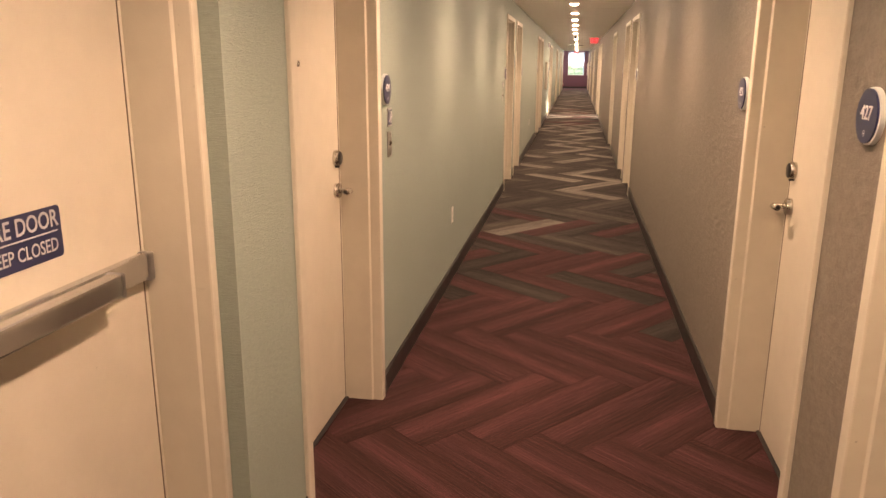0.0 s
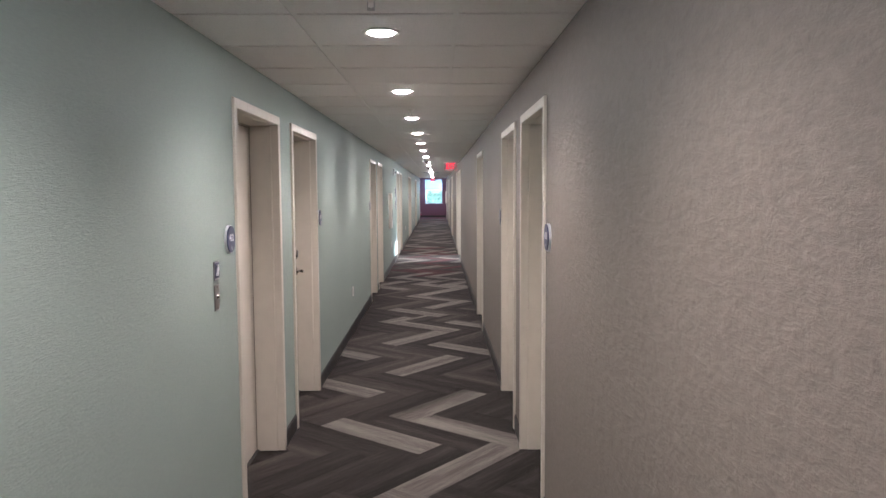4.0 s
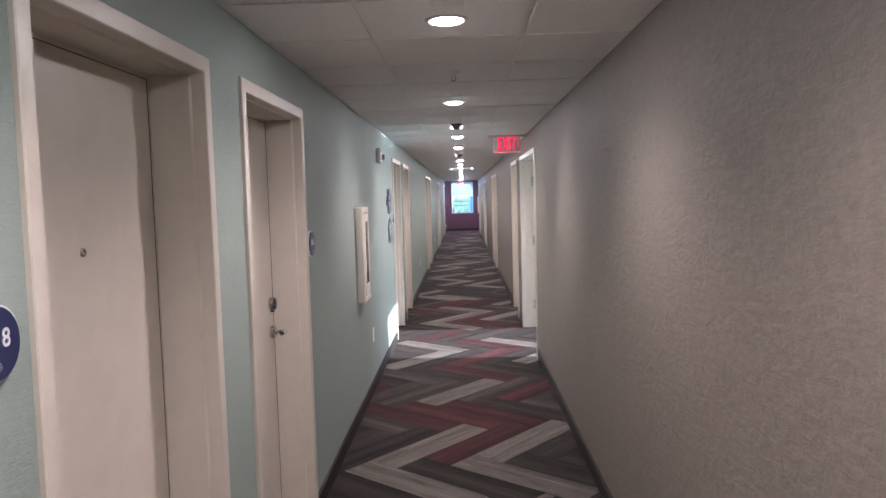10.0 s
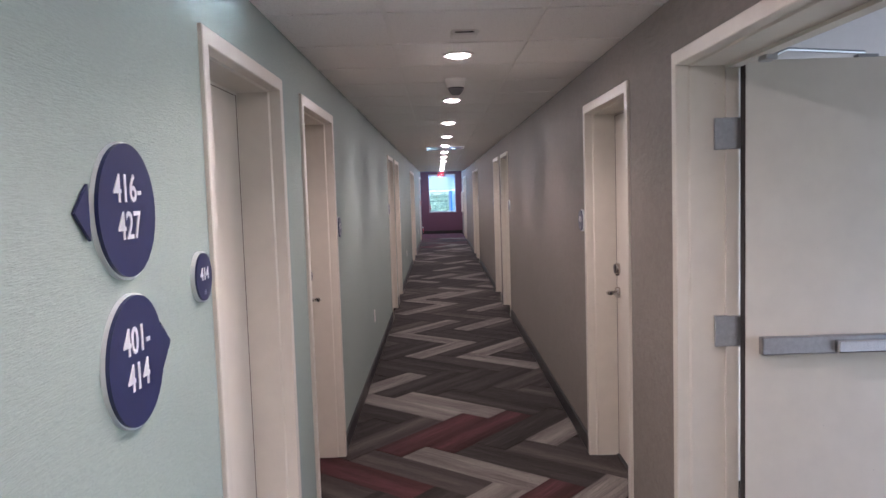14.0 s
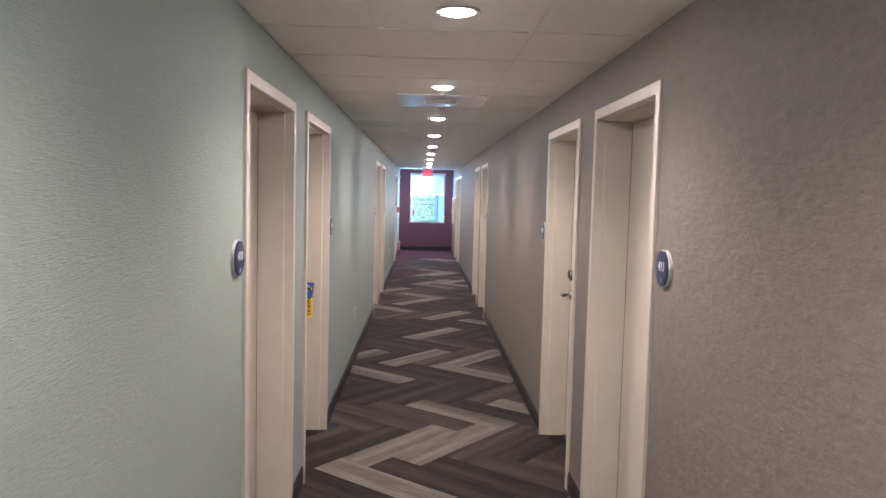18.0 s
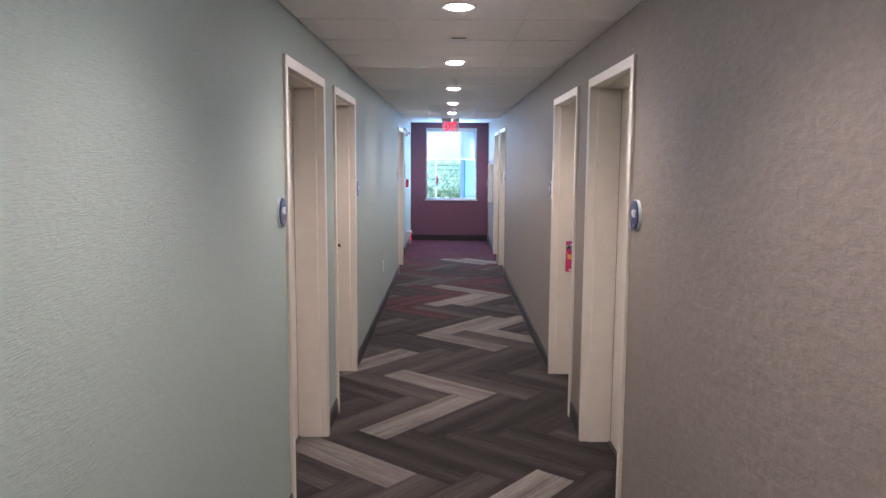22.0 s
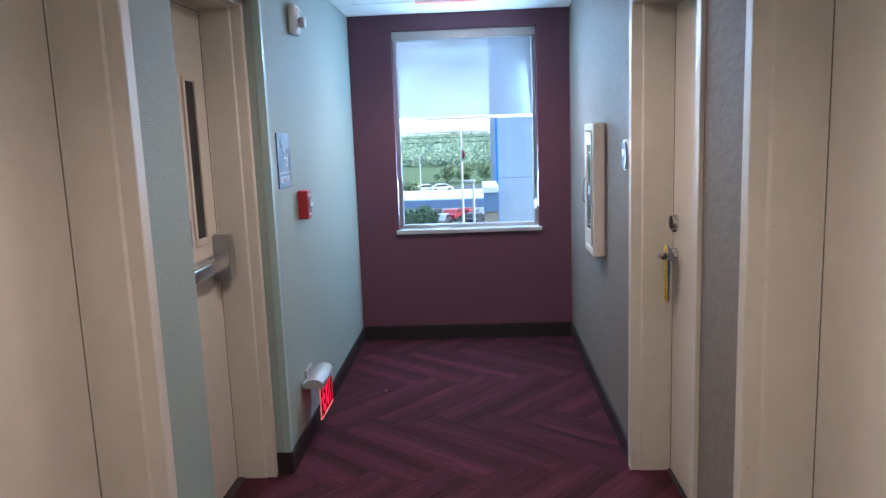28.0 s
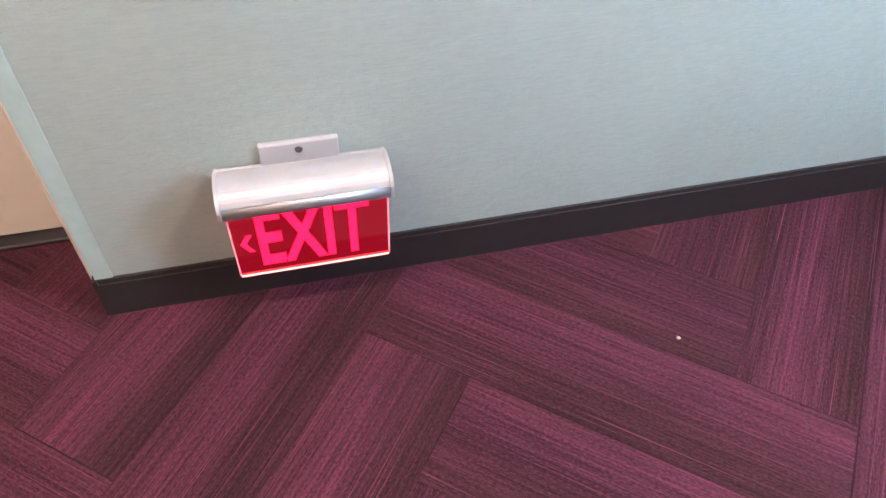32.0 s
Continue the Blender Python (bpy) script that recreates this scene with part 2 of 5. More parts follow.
M_SIGNBACK = plain("frosted_white_acrylic", (0.62, 0.66, 0.66), 0.3, 0, 0.02)
M_NICKEL = plain("satin_nickel", (0.55, 0.52, 0.48), 0.26, 1.0, 0.06, 60.0)
M_STEEL = plain("brushed_steel", (0.44, 0.44, 0.45), 0.32, 1.0, 0.08, 70.0)
M_BAR = plain("polished_steel", (0.62, 0.62, 0.63), 0.19, 1.0, 0.04, 50.0)
M_LABELTEXT = plain("grey_lettering", (0.50, 0.50, 0.53), 0.45, 0, 0.02)
M_ALU = plain("silver_aluminium", (0.44, 0.45, 0.46), 0.36, 0.85, 0.04, 50.0)
M_SATIN = plain("satin_silver_paint", (0.40, 0.40, 0.40), 0.42, 0.35, 0.03)
M_BLACK = plain("black_plastic", (0.015, 0.015, 0.016), 0.4)
M_MESH = plain("grey_sensor_mesh", (0.16, 0.16, 0.165), 0.5, 0.1, 0.3, 260.0)
M_GAPSHADE_SCREW = plain("gap_shade_and_screw", (0.035, 0.03, 0.028), 0.7)
M_GAP = plain("gap_shade_brown", (0.15, 0.12, 0.095), 0.7)
M_RED = plain("red_enamel", (0.33, 0.022, 0.030), 0.35)
M_TILE_EDGE = plain("white_grid_metal", (0.82, 0.81, 0.79), 0.45, 0, 0.02)
M_SILL = plain("pale_stone_sill", (0.42, 0.42, 0.44), 0.25, 0, 0.10, 45.0)
M_GUARD = plain("mint_corner_guard", (0.32, 0.44, 0.41), 0.35)
M_YELLOW = plain("yellow_card", (0.75, 0.55, 0.03), 0.4)
M_BLUE = plain("blue_card", (0.02, 0.11, 0.42), 0.4)
M_MAGENTA = plain("magenta_card", (0.42, 0.018, 0.11), 0.4)
M_PAPER = plain("paper_tag", (0.72, 0.72, 0.70), 0.7)
M_LAMINATE = plain("grey_kick_plate", (0.34, 0.32, 0.30), 0.32, 0.6, 0.05, 25.0)

k = Nodes("acoustic_tile", 0.85)
v = k.coord()
pits = k.noise(v, 160.0, 3.0, 0.6)
k.color(k.ramp(pits, [(0.32, (0.68, 0.67, 0.655)), (0.45, (0.87, 0.858, 0.842)), (0.8, (0.90, 0.888, 0.872))]))
k.bump(pits, 0.5, 0.0015)
M_TILE = k.m

PL, PW = 0.9152, 0.2288
CARPET = {
    "dark": carpet("carpet_charcoal", (0.0135, 0.0115, 0.0104), (0.0285, 0.0245, 0.0222), (0.060, 0.0515, 0.046), (0.0150, 0.0124, 0.0112)),
    "mid": carpet("carpet_taupe", (0.026, 0.022, 0.020), (0.050, 0.043, 0.0385), (0.096, 0.082, 0.072), (0.026, 0.0215, 0.0193)),
    "light": carpet("carpet_stone", (0.044, 0.0395, 0.036), (0.109, 0.099, 0.088), (0.218, 0.198, 0.175)),
    "red": carpet("carpet_maroon", (0.024, 0.0115, 0.0115), (0.053, 0.0205, 0.0220), (0.104, 0.038, 0.041), (0.026, 0.0115, 0.0105)),
    "plum": carpet("carpet_plum", (0.027, 0.0085, 0.0130), (0.057, 0.0150, 0.0255), (0.122, 0.0275, 0.050), (0.027, 0.0098, 0.0110)),
}


def glow(name, c, strength):
    k = Nodes(name, 0.4)
    k.color(c)
    k.b.inputs["Emission Color"].default_value = (*c, 1)
    k.b.inputs["Emission Strength"].default_value = strength
    return k.m


M_LENS = glow("lit_diffuser", (1.0, 0.88, 0.77), 76.0)
M_EXITRED = glow("lit_red_letters", (1.0, 0.012, 0.055), 0.42)
M_EXITLINE = glow("letter_outline_red", (0.55, 0.004, 0.015), 0.10)
M_EXITEDGE = glow("lit_red_edge", (1.0, 0.30, 0.27), 0.55)
M_EXITSIDE = glow("lit_pink_edge", (1.0, 0.28, 0.30), 0.13)


def glass(name, tint=(1, 1, 1), rough=0.0, haze=0.0):
    """A thin pane: clear through, with a mirror-like sheen and some share of milky haze."""
    m = bpy.data.materials.new(name)
    m.use_nodes = True
    n, l = m.node_tree.nodes, m.node_tree.links
    n.remove(n["Principled BSDF"])
    t, g, mx, f = (n.new("ShaderNode" + s) for s in ("BsdfTransparent", "BsdfGlossy", "MixShader", "Fresnel"))
    t.inputs["Color"].default_value = (*tint, 1)
    g.inputs["Roughness"].default_value = rough
    f.inputs["IOR"].default_value = 1.45
    l.new(f.outputs["Fac"], mx.inputs["Fac"])
    body = t
    if haze:
        d, body = n.new("ShaderNodeBsdfDiffuse"), n.new("ShaderNodeMixShader")
        d.inputs["Color"].default_value = (0.85, 0.82, 0.82, 1)
        body.inputs["Fac"].default_value = haze
        l.new(t.outputs["BSDF"], body.inputs[1])
        l.new(d.outputs["BSDF"], body.inputs[2])
    l.new(body.outputs[0], mx.inputs[1])
    l.new(g.outputs["BSDF"], mx.inputs[2])
    l.new(mx.outputs["Shader"], n["Material Output"].inputs["Surface"])
    return m


M_GLASS = glass("window_glass", (0.84, 0.95, 1.0))
M_CABGLASS = glass("cabinet_glass", (0.46, 0.47, 0.49), 0.02)
M_EXITPANE = glass("exit_acrylic", (1.0, 0.95, 0.95), 0.03, 0.28)
m = bpy.data.materials.new("lit_red_acrylic")
m.use_nodes = True
n, l = m.node_tree.nodes, m.node_tree.links
n.remove(n["Principled BSDF"])
t, e, mx = (n.new("ShaderNode" + s) for s in ("BsdfTransparent", "Emission", "MixShader"))
t.inputs["Color"].default_value = (1.0, 0.45, 0.5, 1)
e.inputs["Color"].default_value = (1.0, 0.02, 0.06, 1)
e.inputs["Strength"].default_value = 0.065
mx.inputs["Fac"].default_value = 0.56
l.new(t.outputs["BSDF"], mx.inputs[1])
l.new(e.outputs["Emission"], mx.inputs[2])
l.new(mx.outputs["Shader"], n["Material Output"].inputs["Surface"])
M_EXITPINK = m

# woven roller shade: part of the light passes straight through
m = bpy.data.materials.new("mesh_roller_shade")
m.use_nodes = True
n, l = m.node_tree.nodes, m.node_tree.links
n.remove(n["Principled BSDF"])
t, d, tr, m1, m2 = (n.new("ShaderNode" + s) for s in ("BsdfTransparent", "BsdfDiffuse", "BsdfTranslucent", "MixShader", "MixShader"))
d.inputs["Color"].default_value = (0.16, 0.17, 0.19, 1)
tr.inputs["Color"].default_value = (0.75, 0.78, 0.85, 1)
m1.inputs["Fac"].default_value = 0.55
m2.inputs["Fac"].default_value = 0.56
l.new(d.outputs["BSDF"], m1.inputs[1])
l.new(tr.outputs["BSDF"], m1.inputs[2])
l.new(t.outputs["BSDF"], m2.inputs[1])
l.new(m1.outputs["Shader"], m2.inputs[2])
l.new(m2.outputs["Shader"], n["Material Output"].inputs["Surface"])
M_SHADE = m

# outdoors
M_GRASS = plain("lawn_green", (0.075, 0.12, 0.03), 0.9, 0, 0.35, 0.4)
M_ASPHALT = plain("asphalt_grey", (0.085, 0.085, 0.09), 0.85, 0, 0.15, 0.8)
M_CONCRETE = plain("pale_concrete", (0.22, 0.22, 0.215), 0.8, 0, 0.08, 1.5)
M_PANEL = plain("pale_blue_cladding", (0.36, 0.44, 0.54), 0.55, 0, 0.04, 2.0)
M_PANEL2 = plain("slate_blue_cladding", (0.14, 0.21, 0.33), 0.5, 0, 0.04, 2.0)
M_ACCENT = plain("bright_blue_trim", (0.02, 0.20, 0.55), 0.4)
M_TAN = plain("tan_stucco", (0.38, 0.30, 0.24), 0.8, 0, 0.06, 3.0)
M_ROOF = plain("white_roof_membrane", (0.70, 0.71, 0.70), 0.6, 0, 0.05, 1.0)
M_BARK = plain("tree_bark", (0.12, 0.09, 0.065), 0.9, 0, 0.3, 6.0)
M_POLE = plain("galvanised_pole", (0.55, 0.55, 0.54), 0.5, 0.3)


def leafy(name, a, b):
    k = Nodes(name, 0.7)
    g = k.n.new("ShaderNodeNewGeometry")
    k.color(k.ramp(g.outputs["Random Per Island"], [(0.0, a), (1.0, b)]))
    k.b.inputs["Specular IOR Level"].default_value = 0.2
    return k.m


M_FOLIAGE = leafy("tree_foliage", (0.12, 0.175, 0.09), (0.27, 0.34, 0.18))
# far woods: distance haze put into the paler, bluer leaf colour
M_HAZED_FOLIAGE = leafy("hazed_wood_foliage", (0.14, 0.21, 0.14), (0.36, 0.45, 0.30))

# ---- mesh helpers ----


def put(bm, name, mats, parent=None, smooth=False, m=None):
    mesh = bpy.data.meshes.new(name)
    bm.to_mesh(mesh)
    bm.free()
    for mat in mats if isinstance(mats, (list, tuple)) else [mats]:
        mesh.materials.append(mat)
    if smooth:
        for p in mesh.polygons:
            p.use_smooth = True
    ob = new(name, mesh)
    if parent:
        ob.parent = parent
    if m is not None:
        ob.matrix_basis = m
    return ob


def part(name, bm, mat, parent, label="", smooth=False, m=None):
    ob = put(bm, name, mat, parent, smooth, m)
    return tagged(ob, label) if label else ob


def thing(name, m, label, category, group="", kind=""):
    ob = new(name)
    ob.empty_display_size = 0.1
    ob.matrix_basis = m
    return tagged(ob, label, category, group, kind)


def block(bm, x0, x1, y0, y1, z0, z1, bevel=0.0, seg=1, mat=0):
    """A box between the given bounds, with its edges rounded by bevel."""
    vs = [bm.verts.new((x, y, z)) for z in (z0, z1) for y in (y0, y1) for x in (x0, x1)]
    fs = [bm.faces.new([vs[i] for i in q]) for q in ((0, 2, 3, 1), (4, 5, 7, 6), (0, 1, 5, 4), (2, 6, 7, 3), (0, 4, 6, 2), (1, 3, 7, 5))]
    for f in fs:
        f.material_index = mat
    if bevel:
        es = list({e for f in fs for e in f.edges})
        bmesh.ops.bevel(bm, geom=es, offset=bevel, segments=seg, affect="EDGES", profile=0.5)
    return bm


def blocks(rows, bevel=0.0, seg=1):
    bm = bmesh.new()
    for r in rows:
        block(bm, *r, bevel=bevel, seg=seg)
    return bm


def lathe(bm, profile, n=24, m=None, close=True):
    """Turns (radius, height) pairs round z."""
    rings = []
    for r, z in profile:
        if r < 1e-6:
            rings.append([bm.verts.new((0, 0, z))])
        else:
            rings.append([bm.verts.new((r * math.cos(2 * math.pi * i / n), r * math.sin(2 * math.pi * i / n), z)) for i in range(n)])
    made = [v for r in rings for v in r]
    for a, b in zip(rings, rings[1:]):
        for i in range(n):
            j = (i + 1) % n
            q = [a[i % len(a)], a[j % len(a)], b[j % len(b)], b[i % len(b)]]
            q = list(dict.fromkeys(q))
            if len(q) > 2:
                bm.faces.new(q)
    if m is not None:
        bmesh.ops.transform(bm, matrix=m, verts=made)
    return bm


def tube(bm, points, r, n=10, taper=None):
    """A round bar along points."""
    rings = []
    pts = [Vector(p) for p in points]
    for i, p in enumerate(pts):
        d = (pts[min(i + 1, len(pts) - 1)] - pts[max(i - 1, 0)]).normalized()
        a = d.orthogonal().normalized()
        b = d.cross(a)
        rr = r if taper is None else r + (taper - r) * i / (len(pts) - 1)
        if rings:
            ref = rings[-1][0].co - pts[i - 1]
            a = (ref - d * ref.dot(d)).normalized()
            b = d.cross(a)
        rings.append([bm.verts.new(p + rr * (math.cos(2 * math.pi * k / n) * a + math.sin(2 * math.pi * k / n) * b)) for k in range(n)])
    for a, b in zip(rings, rings[1:]):
        for k in range(n):
            bm.faces.new((a[k], a[(k + 1) % n], b[(k + 1) % n], b[k]))
    bm.faces.new(rings[0][::-1])
    bm.faces.new(rings[-1])
    return bm


def prism(bm, outline, y0, y1):
    """An outline in x, z pushed from y0 back to y1."""
    a = [bm.verts.new((x, y0, z)) for x, z in outline]
    b = [bm.verts.new((x, y1, z)) for x, z in outline]
    bm.faces.new(a)
    bm.faces.new(b[::-1])
    for i in range(len(a)):
        j = (i + 1) % len(a)
        bm.faces.new((a[j], a[i], b[i], b[j]))
    bmesh.ops.recalc_face_normals(bm, faces=bm.faces[:])
    return bm


def disc_outline(r, n=40, cx=0.0, cz=0.0):
    return [(cx + r * math.cos(2 * math.pi * i / n), cz + r * math.sin(2 * math.pi * i / n)) for i in range(n)]


LETTERS = {}


def lettering(name, text, size, mat, parent, x, y, z, bold=0.0, deep=0.001, wide=1.0, spacing=1.0, line=0.8):
    """Raised writing on an upright front, centred on x, z, its back at y."""
    key = (text, size, bold, deep, wide, spacing, line)
    if key not in LETTERS:
        cu = bpy.data.curves.new("writing", "FONT")
        cu.body, cu.size, cu.offset, cu.extrude = text, size, bold, deep / 2
        cu.align_x, cu.align_y, cu.space_character, cu.space_line = "CENTER", "CENTER", spacing, line
        cu.resolution_u = 3
        ob = new("writing", cu)
        me = bpy.data.meshes.new_from_object(ob.evaluated_get(bpy.context.evaluated_depsgraph_get()))
        bpy.data.objects.remove(ob)
        bpy.data.curves.remove(cu)
        me.transform(Matrix.Diagonal((wide, 1, 1, 1)))
        LETTERS[key] = me
    me = LETTERS[key]
    if not me.materials:
        me.materials.append(mat)
    ob = new(name, me)
    ob.parent = parent
    ob.matrix_basis = pose(x, y - deep / 2, z, 90, 0, 0)
    return ob


LEFT_X, RIGHT_X, END_Y, END_LEFT_X, START_Y = -0.76, 0.76, 47.80, -0.815, -5.0
CEIL, CEIL_END, CEIL_STEP = 2.305, 2.385, 44.70


def on_left(y, z=0.0, x=LEFT_X):
    return pose(x, y, z, 0, 0, 90)


def on_right(y, z=0.0, x=RIGHT_X):
    return pose(x, y, z, 0, 0, -90)

# ---- the shell: walls, ceilings, base ----
DOOR_W, DOOR_H = 1.022, 2.10
LEFT_DOORS = [(0.825, "424", 1), (7.735, "422", -1), (9.13, "420", 1), (14.925, "418", -1), (16.285, "416", 1), (22.005, "414", -1),
              (23.45, "412", 1), (29.29, "410", -1), (30.67, "408", 1), (36.52, "406", -1), (37.895, "404", 1), (43.72, "402", -1)]
RIGHT_DOORS = [(-0.54, "427", 1), (0.83, "425", -1), (7.72, "423", 1), (9.085, "421", -1), (23.345, "413", -1), (29.27, "411", 1),
               (30.64, "409", -1), (36.48, "407", 1), (37.86, "405", -1), (43.74, "403", 1), (45.12, "401", -1)]
LINEN_Y, LINEN_W = 12.72, 1.17
HALL_Y0, HALL_Y1 = 20.35, 22.19
ALCOVE_END = (44.52, 45.59)
ALCOVE_START = (-1.165, -0.095)
WALL_T = 0.225


def wall_run(name, side, spans, y0, y1, x, mat, label, top=2.6):
    """A long wall with its inner face at x; spans are openings (from, to, height)."""
    bm = bmesh.new()
    xa, xb = (x - WALL_T, x) if side < 0 else (x, x + WALL_T)
    at = y0
    for a, b, h in sorted(spans):
        block(bm, xa, xb, at, a, 0, top)
        block(bm, xa, xb, a, b, h, top)
        at = b
    block(bm, xa, xb, at, y1, 0, top)
    bmesh.ops.remove_doubles(bm, verts=bm.verts[:], dist=1e-5)
    return tagged(put(bm, name, mat), label, "wall", kind="structure")


INSET = 0.006
spans_l = [(y - DOOR_W / 2 + INSET, y + DOOR_W / 2 - INSET, DOOR_H - INSET) for y, *_ in LEFT_DOORS]
wall_run("wall_left", -1, [s for s in spans_l] + [(*ALCOVE_START, 2.15)], START_Y, ALCOVE_END[0], LEFT_X, M_MINT, "long corridor wall in embossed mint green wallpaper")
spans_r = [(y - DOOR_W / 2 + INSET, y + DOOR_W / 2 - INSET, DOOR_H - INSET) for y, *_ in RIGHT_DOORS]
spans_r += [(LINEN_Y - LINEN_W / 2 + INSET, LINEN_Y + LINEN_W / 2 - INSET, DOOR_H - INSET), (HALL_Y0 + INSET, HALL_Y1 - INSET, DOOR_H - INSET)]
wall_run("wall_right", 1, spans_r, START_Y, END_Y, RIGHT_X, M_TAUPE, "long corridor wall in mottled taupe wallpaper")

# the stair end stands back a little, and its door sits in a shallow alcove
bm = bmesh.new()
block(bm, END_LEFT_X - 0.17, END_LEFT_X, ALCOVE_END[1], END_Y, 0, 2.6)
block(bm, LEFT_X - WALL_T, LEFT_X, ALCOVE_END[0], ALCOVE_END[1], 2.15, 2.6)
tagged(put(bm, "wall_stair_end", M_MINT), "mint green wall beside the stair door and window", "wall", kind="structure")
for nm, (a, b) in (("wall_alcove_far", ALCOVE_END), ("wall_alcove_near", ALCOVE_START)):
    bm = blocks([(-1.30, LEFT_X - WALL_T, a - 0.15, a, 0, 2.6), (-1.30, LEFT_X - WALL_T, b, b + 0.15, 0, 2.6),
                 (-1.30, LEFT_X - WALL_T, a, b, 2.15, 2.6)])
    tagged(put(bm, nm, M_MINT), "mint green returns of the stair door alcove", "wall", kind="structure")

WIN = (-0.508, 0.525, 0.835, 2.275)
bm = blocks([(-1.1, WIN[0], END_Y, END_Y + 0.2, 0, 2.6), (WIN[1], 1.1, END_Y, END_Y + 0.2, 0, 2.6),
             (WIN[0], WIN[1], END_Y, END_Y + 0.2, 0, WIN[2]), (WIN[0], WIN[1], END_Y, END_Y + 0.2, WIN[3], 2.6)])
tagged(put(bm, "wall_end", M_PLUM_WALL), "plum purple end wall around the window", "wall", kind="structure")
bm = blocks([(-1.1, 1.1, START_Y - 0.15, START_Y, 0, 2.6)])
tagged(put(bm, "wall_start", M_PLUM_WALL), "plum end wall behind the walker", "wall", kind="structure")

# side hall behind the open double door
HX, HY0, HY1 = 3.45, 19.9, 23.35
HWIN = (20.15, 23.15, 0.10, 2.12)
wx = RIGHT_X + WALL_T
bm = blocks([(wx, HX + 0.15, HY0 - 0.15, HY0, 0, 2.6), (wx, HX + 0.15, HY1, HY1 + 0.15, 0, 2.6),
             (HX, HX + 0.15, HY0, HWIN[0], 0, 2.6), (HX, HX + 0.15, HWIN[1], HY1, 0, 2.6),
             (HX, HX + 0.15, HWIN[0], HWIN[1], 0, HWIN[2]), (HX, HX + 0.15, HWIN[0], HWIN[1], HWIN[3], 2.6)])
tagged(put(bm, "wall_side_hall", M_WHITE), "white walls of the sunlit side hall", "wall", kind="structure")
hw = thing("window_2", pose(HX + 0.06, (HWIN[0] + HWIN[1]) / 2, HWIN[2], 0, 0, -90), "tall side hall window with a dark mullion", "window", kind="structure")
ww, wh = HWIN[1] - HWIN[0], HWIN[3] - HWIN[2]
part("window_frame", blocks([(-ww / 2, -ww / 2 + 0.05, -0.03, 0.03, 0, wh), (ww / 2 - 0.05, ww / 2, -0.03, 0.03, 0, wh), (-ww / 2 + 0.05, ww / 2 - 0.05, -0.03, 0.03, 0, 0.05),
                             (-ww / 2 + 0.05, ww / 2 - 0.05, -0.03, 0.03, wh - 0.05, wh), (-0.37, -0.33, -0.03, 0.03, 0.05, wh - 0.05), (0.76, 0.80, -0.03, 0.03, 0.05, wh - 0.05)]), M_BLACK, hw)
for xa, xb in ((-ww / 2 + 0.05, -0.37), (-0.33, 0.76), (0.80, ww / 2 - 0.05)):
    part("pane", blocks([(xa, xb, -0.003, 0.003, 0.05, wh - 0.05)]), M_GLASS, hw).visible_shadow = False

# ceilings: lay-in tiles on a metal grid
SEAM, STEP = 18.03, 0.61


def tiles(name, rows, xs, z, label):
    bm = bmesh.new()
    g = 0.011
    for a, b in rows:
        for xa, xb in xs:
            ea, eb = xa + (g if abs(xa) < 0.5 else 0.004), xb - (g if abs(xb) < 0.5 else 0.004)
            block(bm, ea, eb, a + g, b - g, z, z + 0.014)
            for f in list(bm.faces)[-6:]:
                f.material_index = 0
    y0, y1 = rows[0][0], rows[-1][1]
    for x in (-0.305, 0.305):
        block(bm, x - g, x + g, y0, y1, z + 0.005, z + 0.03, mat=1)
    for a, b in rows:
        for xa, xb in xs:
            block(bm, xa + (g if abs(xa) < 0.5 else 0), xb - (g if abs(xb) < 0.5 else 0), b - g, b + g, z + 0.0055, z + 0.03, mat=1)
    block(bm, xs[0][0], xs[-1][1], y0, y1, z + 0.03, z + 0.15)
    return tagged(put(bm, name, [M_TILE, M_TILE_EDGE]), label, "ceiling", kind="structure")


rows = []
j = math.ceil((START_Y - SEAM) / STEP)
rows.append((START_Y, SEAM + STEP * j))
while SEAM + STEP * (j + 1) < CEIL_STEP:
    rows.append((SEAM + STEP * j, SEAM + STEP * (j + 1)))
    j += 1
rows.append((SEAM + STEP * j, CEIL_STEP))
COLS = [(LEFT_X, -0.305), (-0.305, 0.305), (0.305, RIGHT_X)]
tiles("ceiling", rows, COLS, CEIL, "white lay-in acoustic tile ceiling on a metal grid")
rows2 = [(CEIL_STEP, 45.48), (45.48, 46.09), (46.09, 46.70), (46.70, 47.31), (47.31, END_Y)]
tiles("ceiling_end", rows2, [(END_LEFT_X, -0.305), (-0.305, 0.305), (0.305, RIGHT_X)], CEIL_END, "slightly raised acoustic tile ceiling by the window")
bm = blocks([(-0.85, 0.80, CEIL_STEP - 0.016, CEIL_STEP, CEIL - 0.004, CEIL_END + 0.03)])
tagged(put(bm, "trim", M_TILE_EDGE), "white edge where the ceiling steps up", "trim", kind="structure")
bm = blocks([(wx - 0.25, HX + 0.15, HY0 - 0.15, HY1 + 0.15, 2.62, 2.75)])
tagged(put(bm, "ceiling_side_hall", M_DARK_WALL), "dark ceiling of the side hall", "ceiling", kind="structure")


def base_strip(bm, x, y0, y1, side, z=0.105):
    """A vinyl base with a small rounded lip at its top."""
    d = -side
    block(bm, *sorted((x, x + d * 0.009)), y0, y1, 0, z - 0.012)
    block(bm, *sorted((x, x + d * 0.006)), y0, y1, z - 0.012, z)


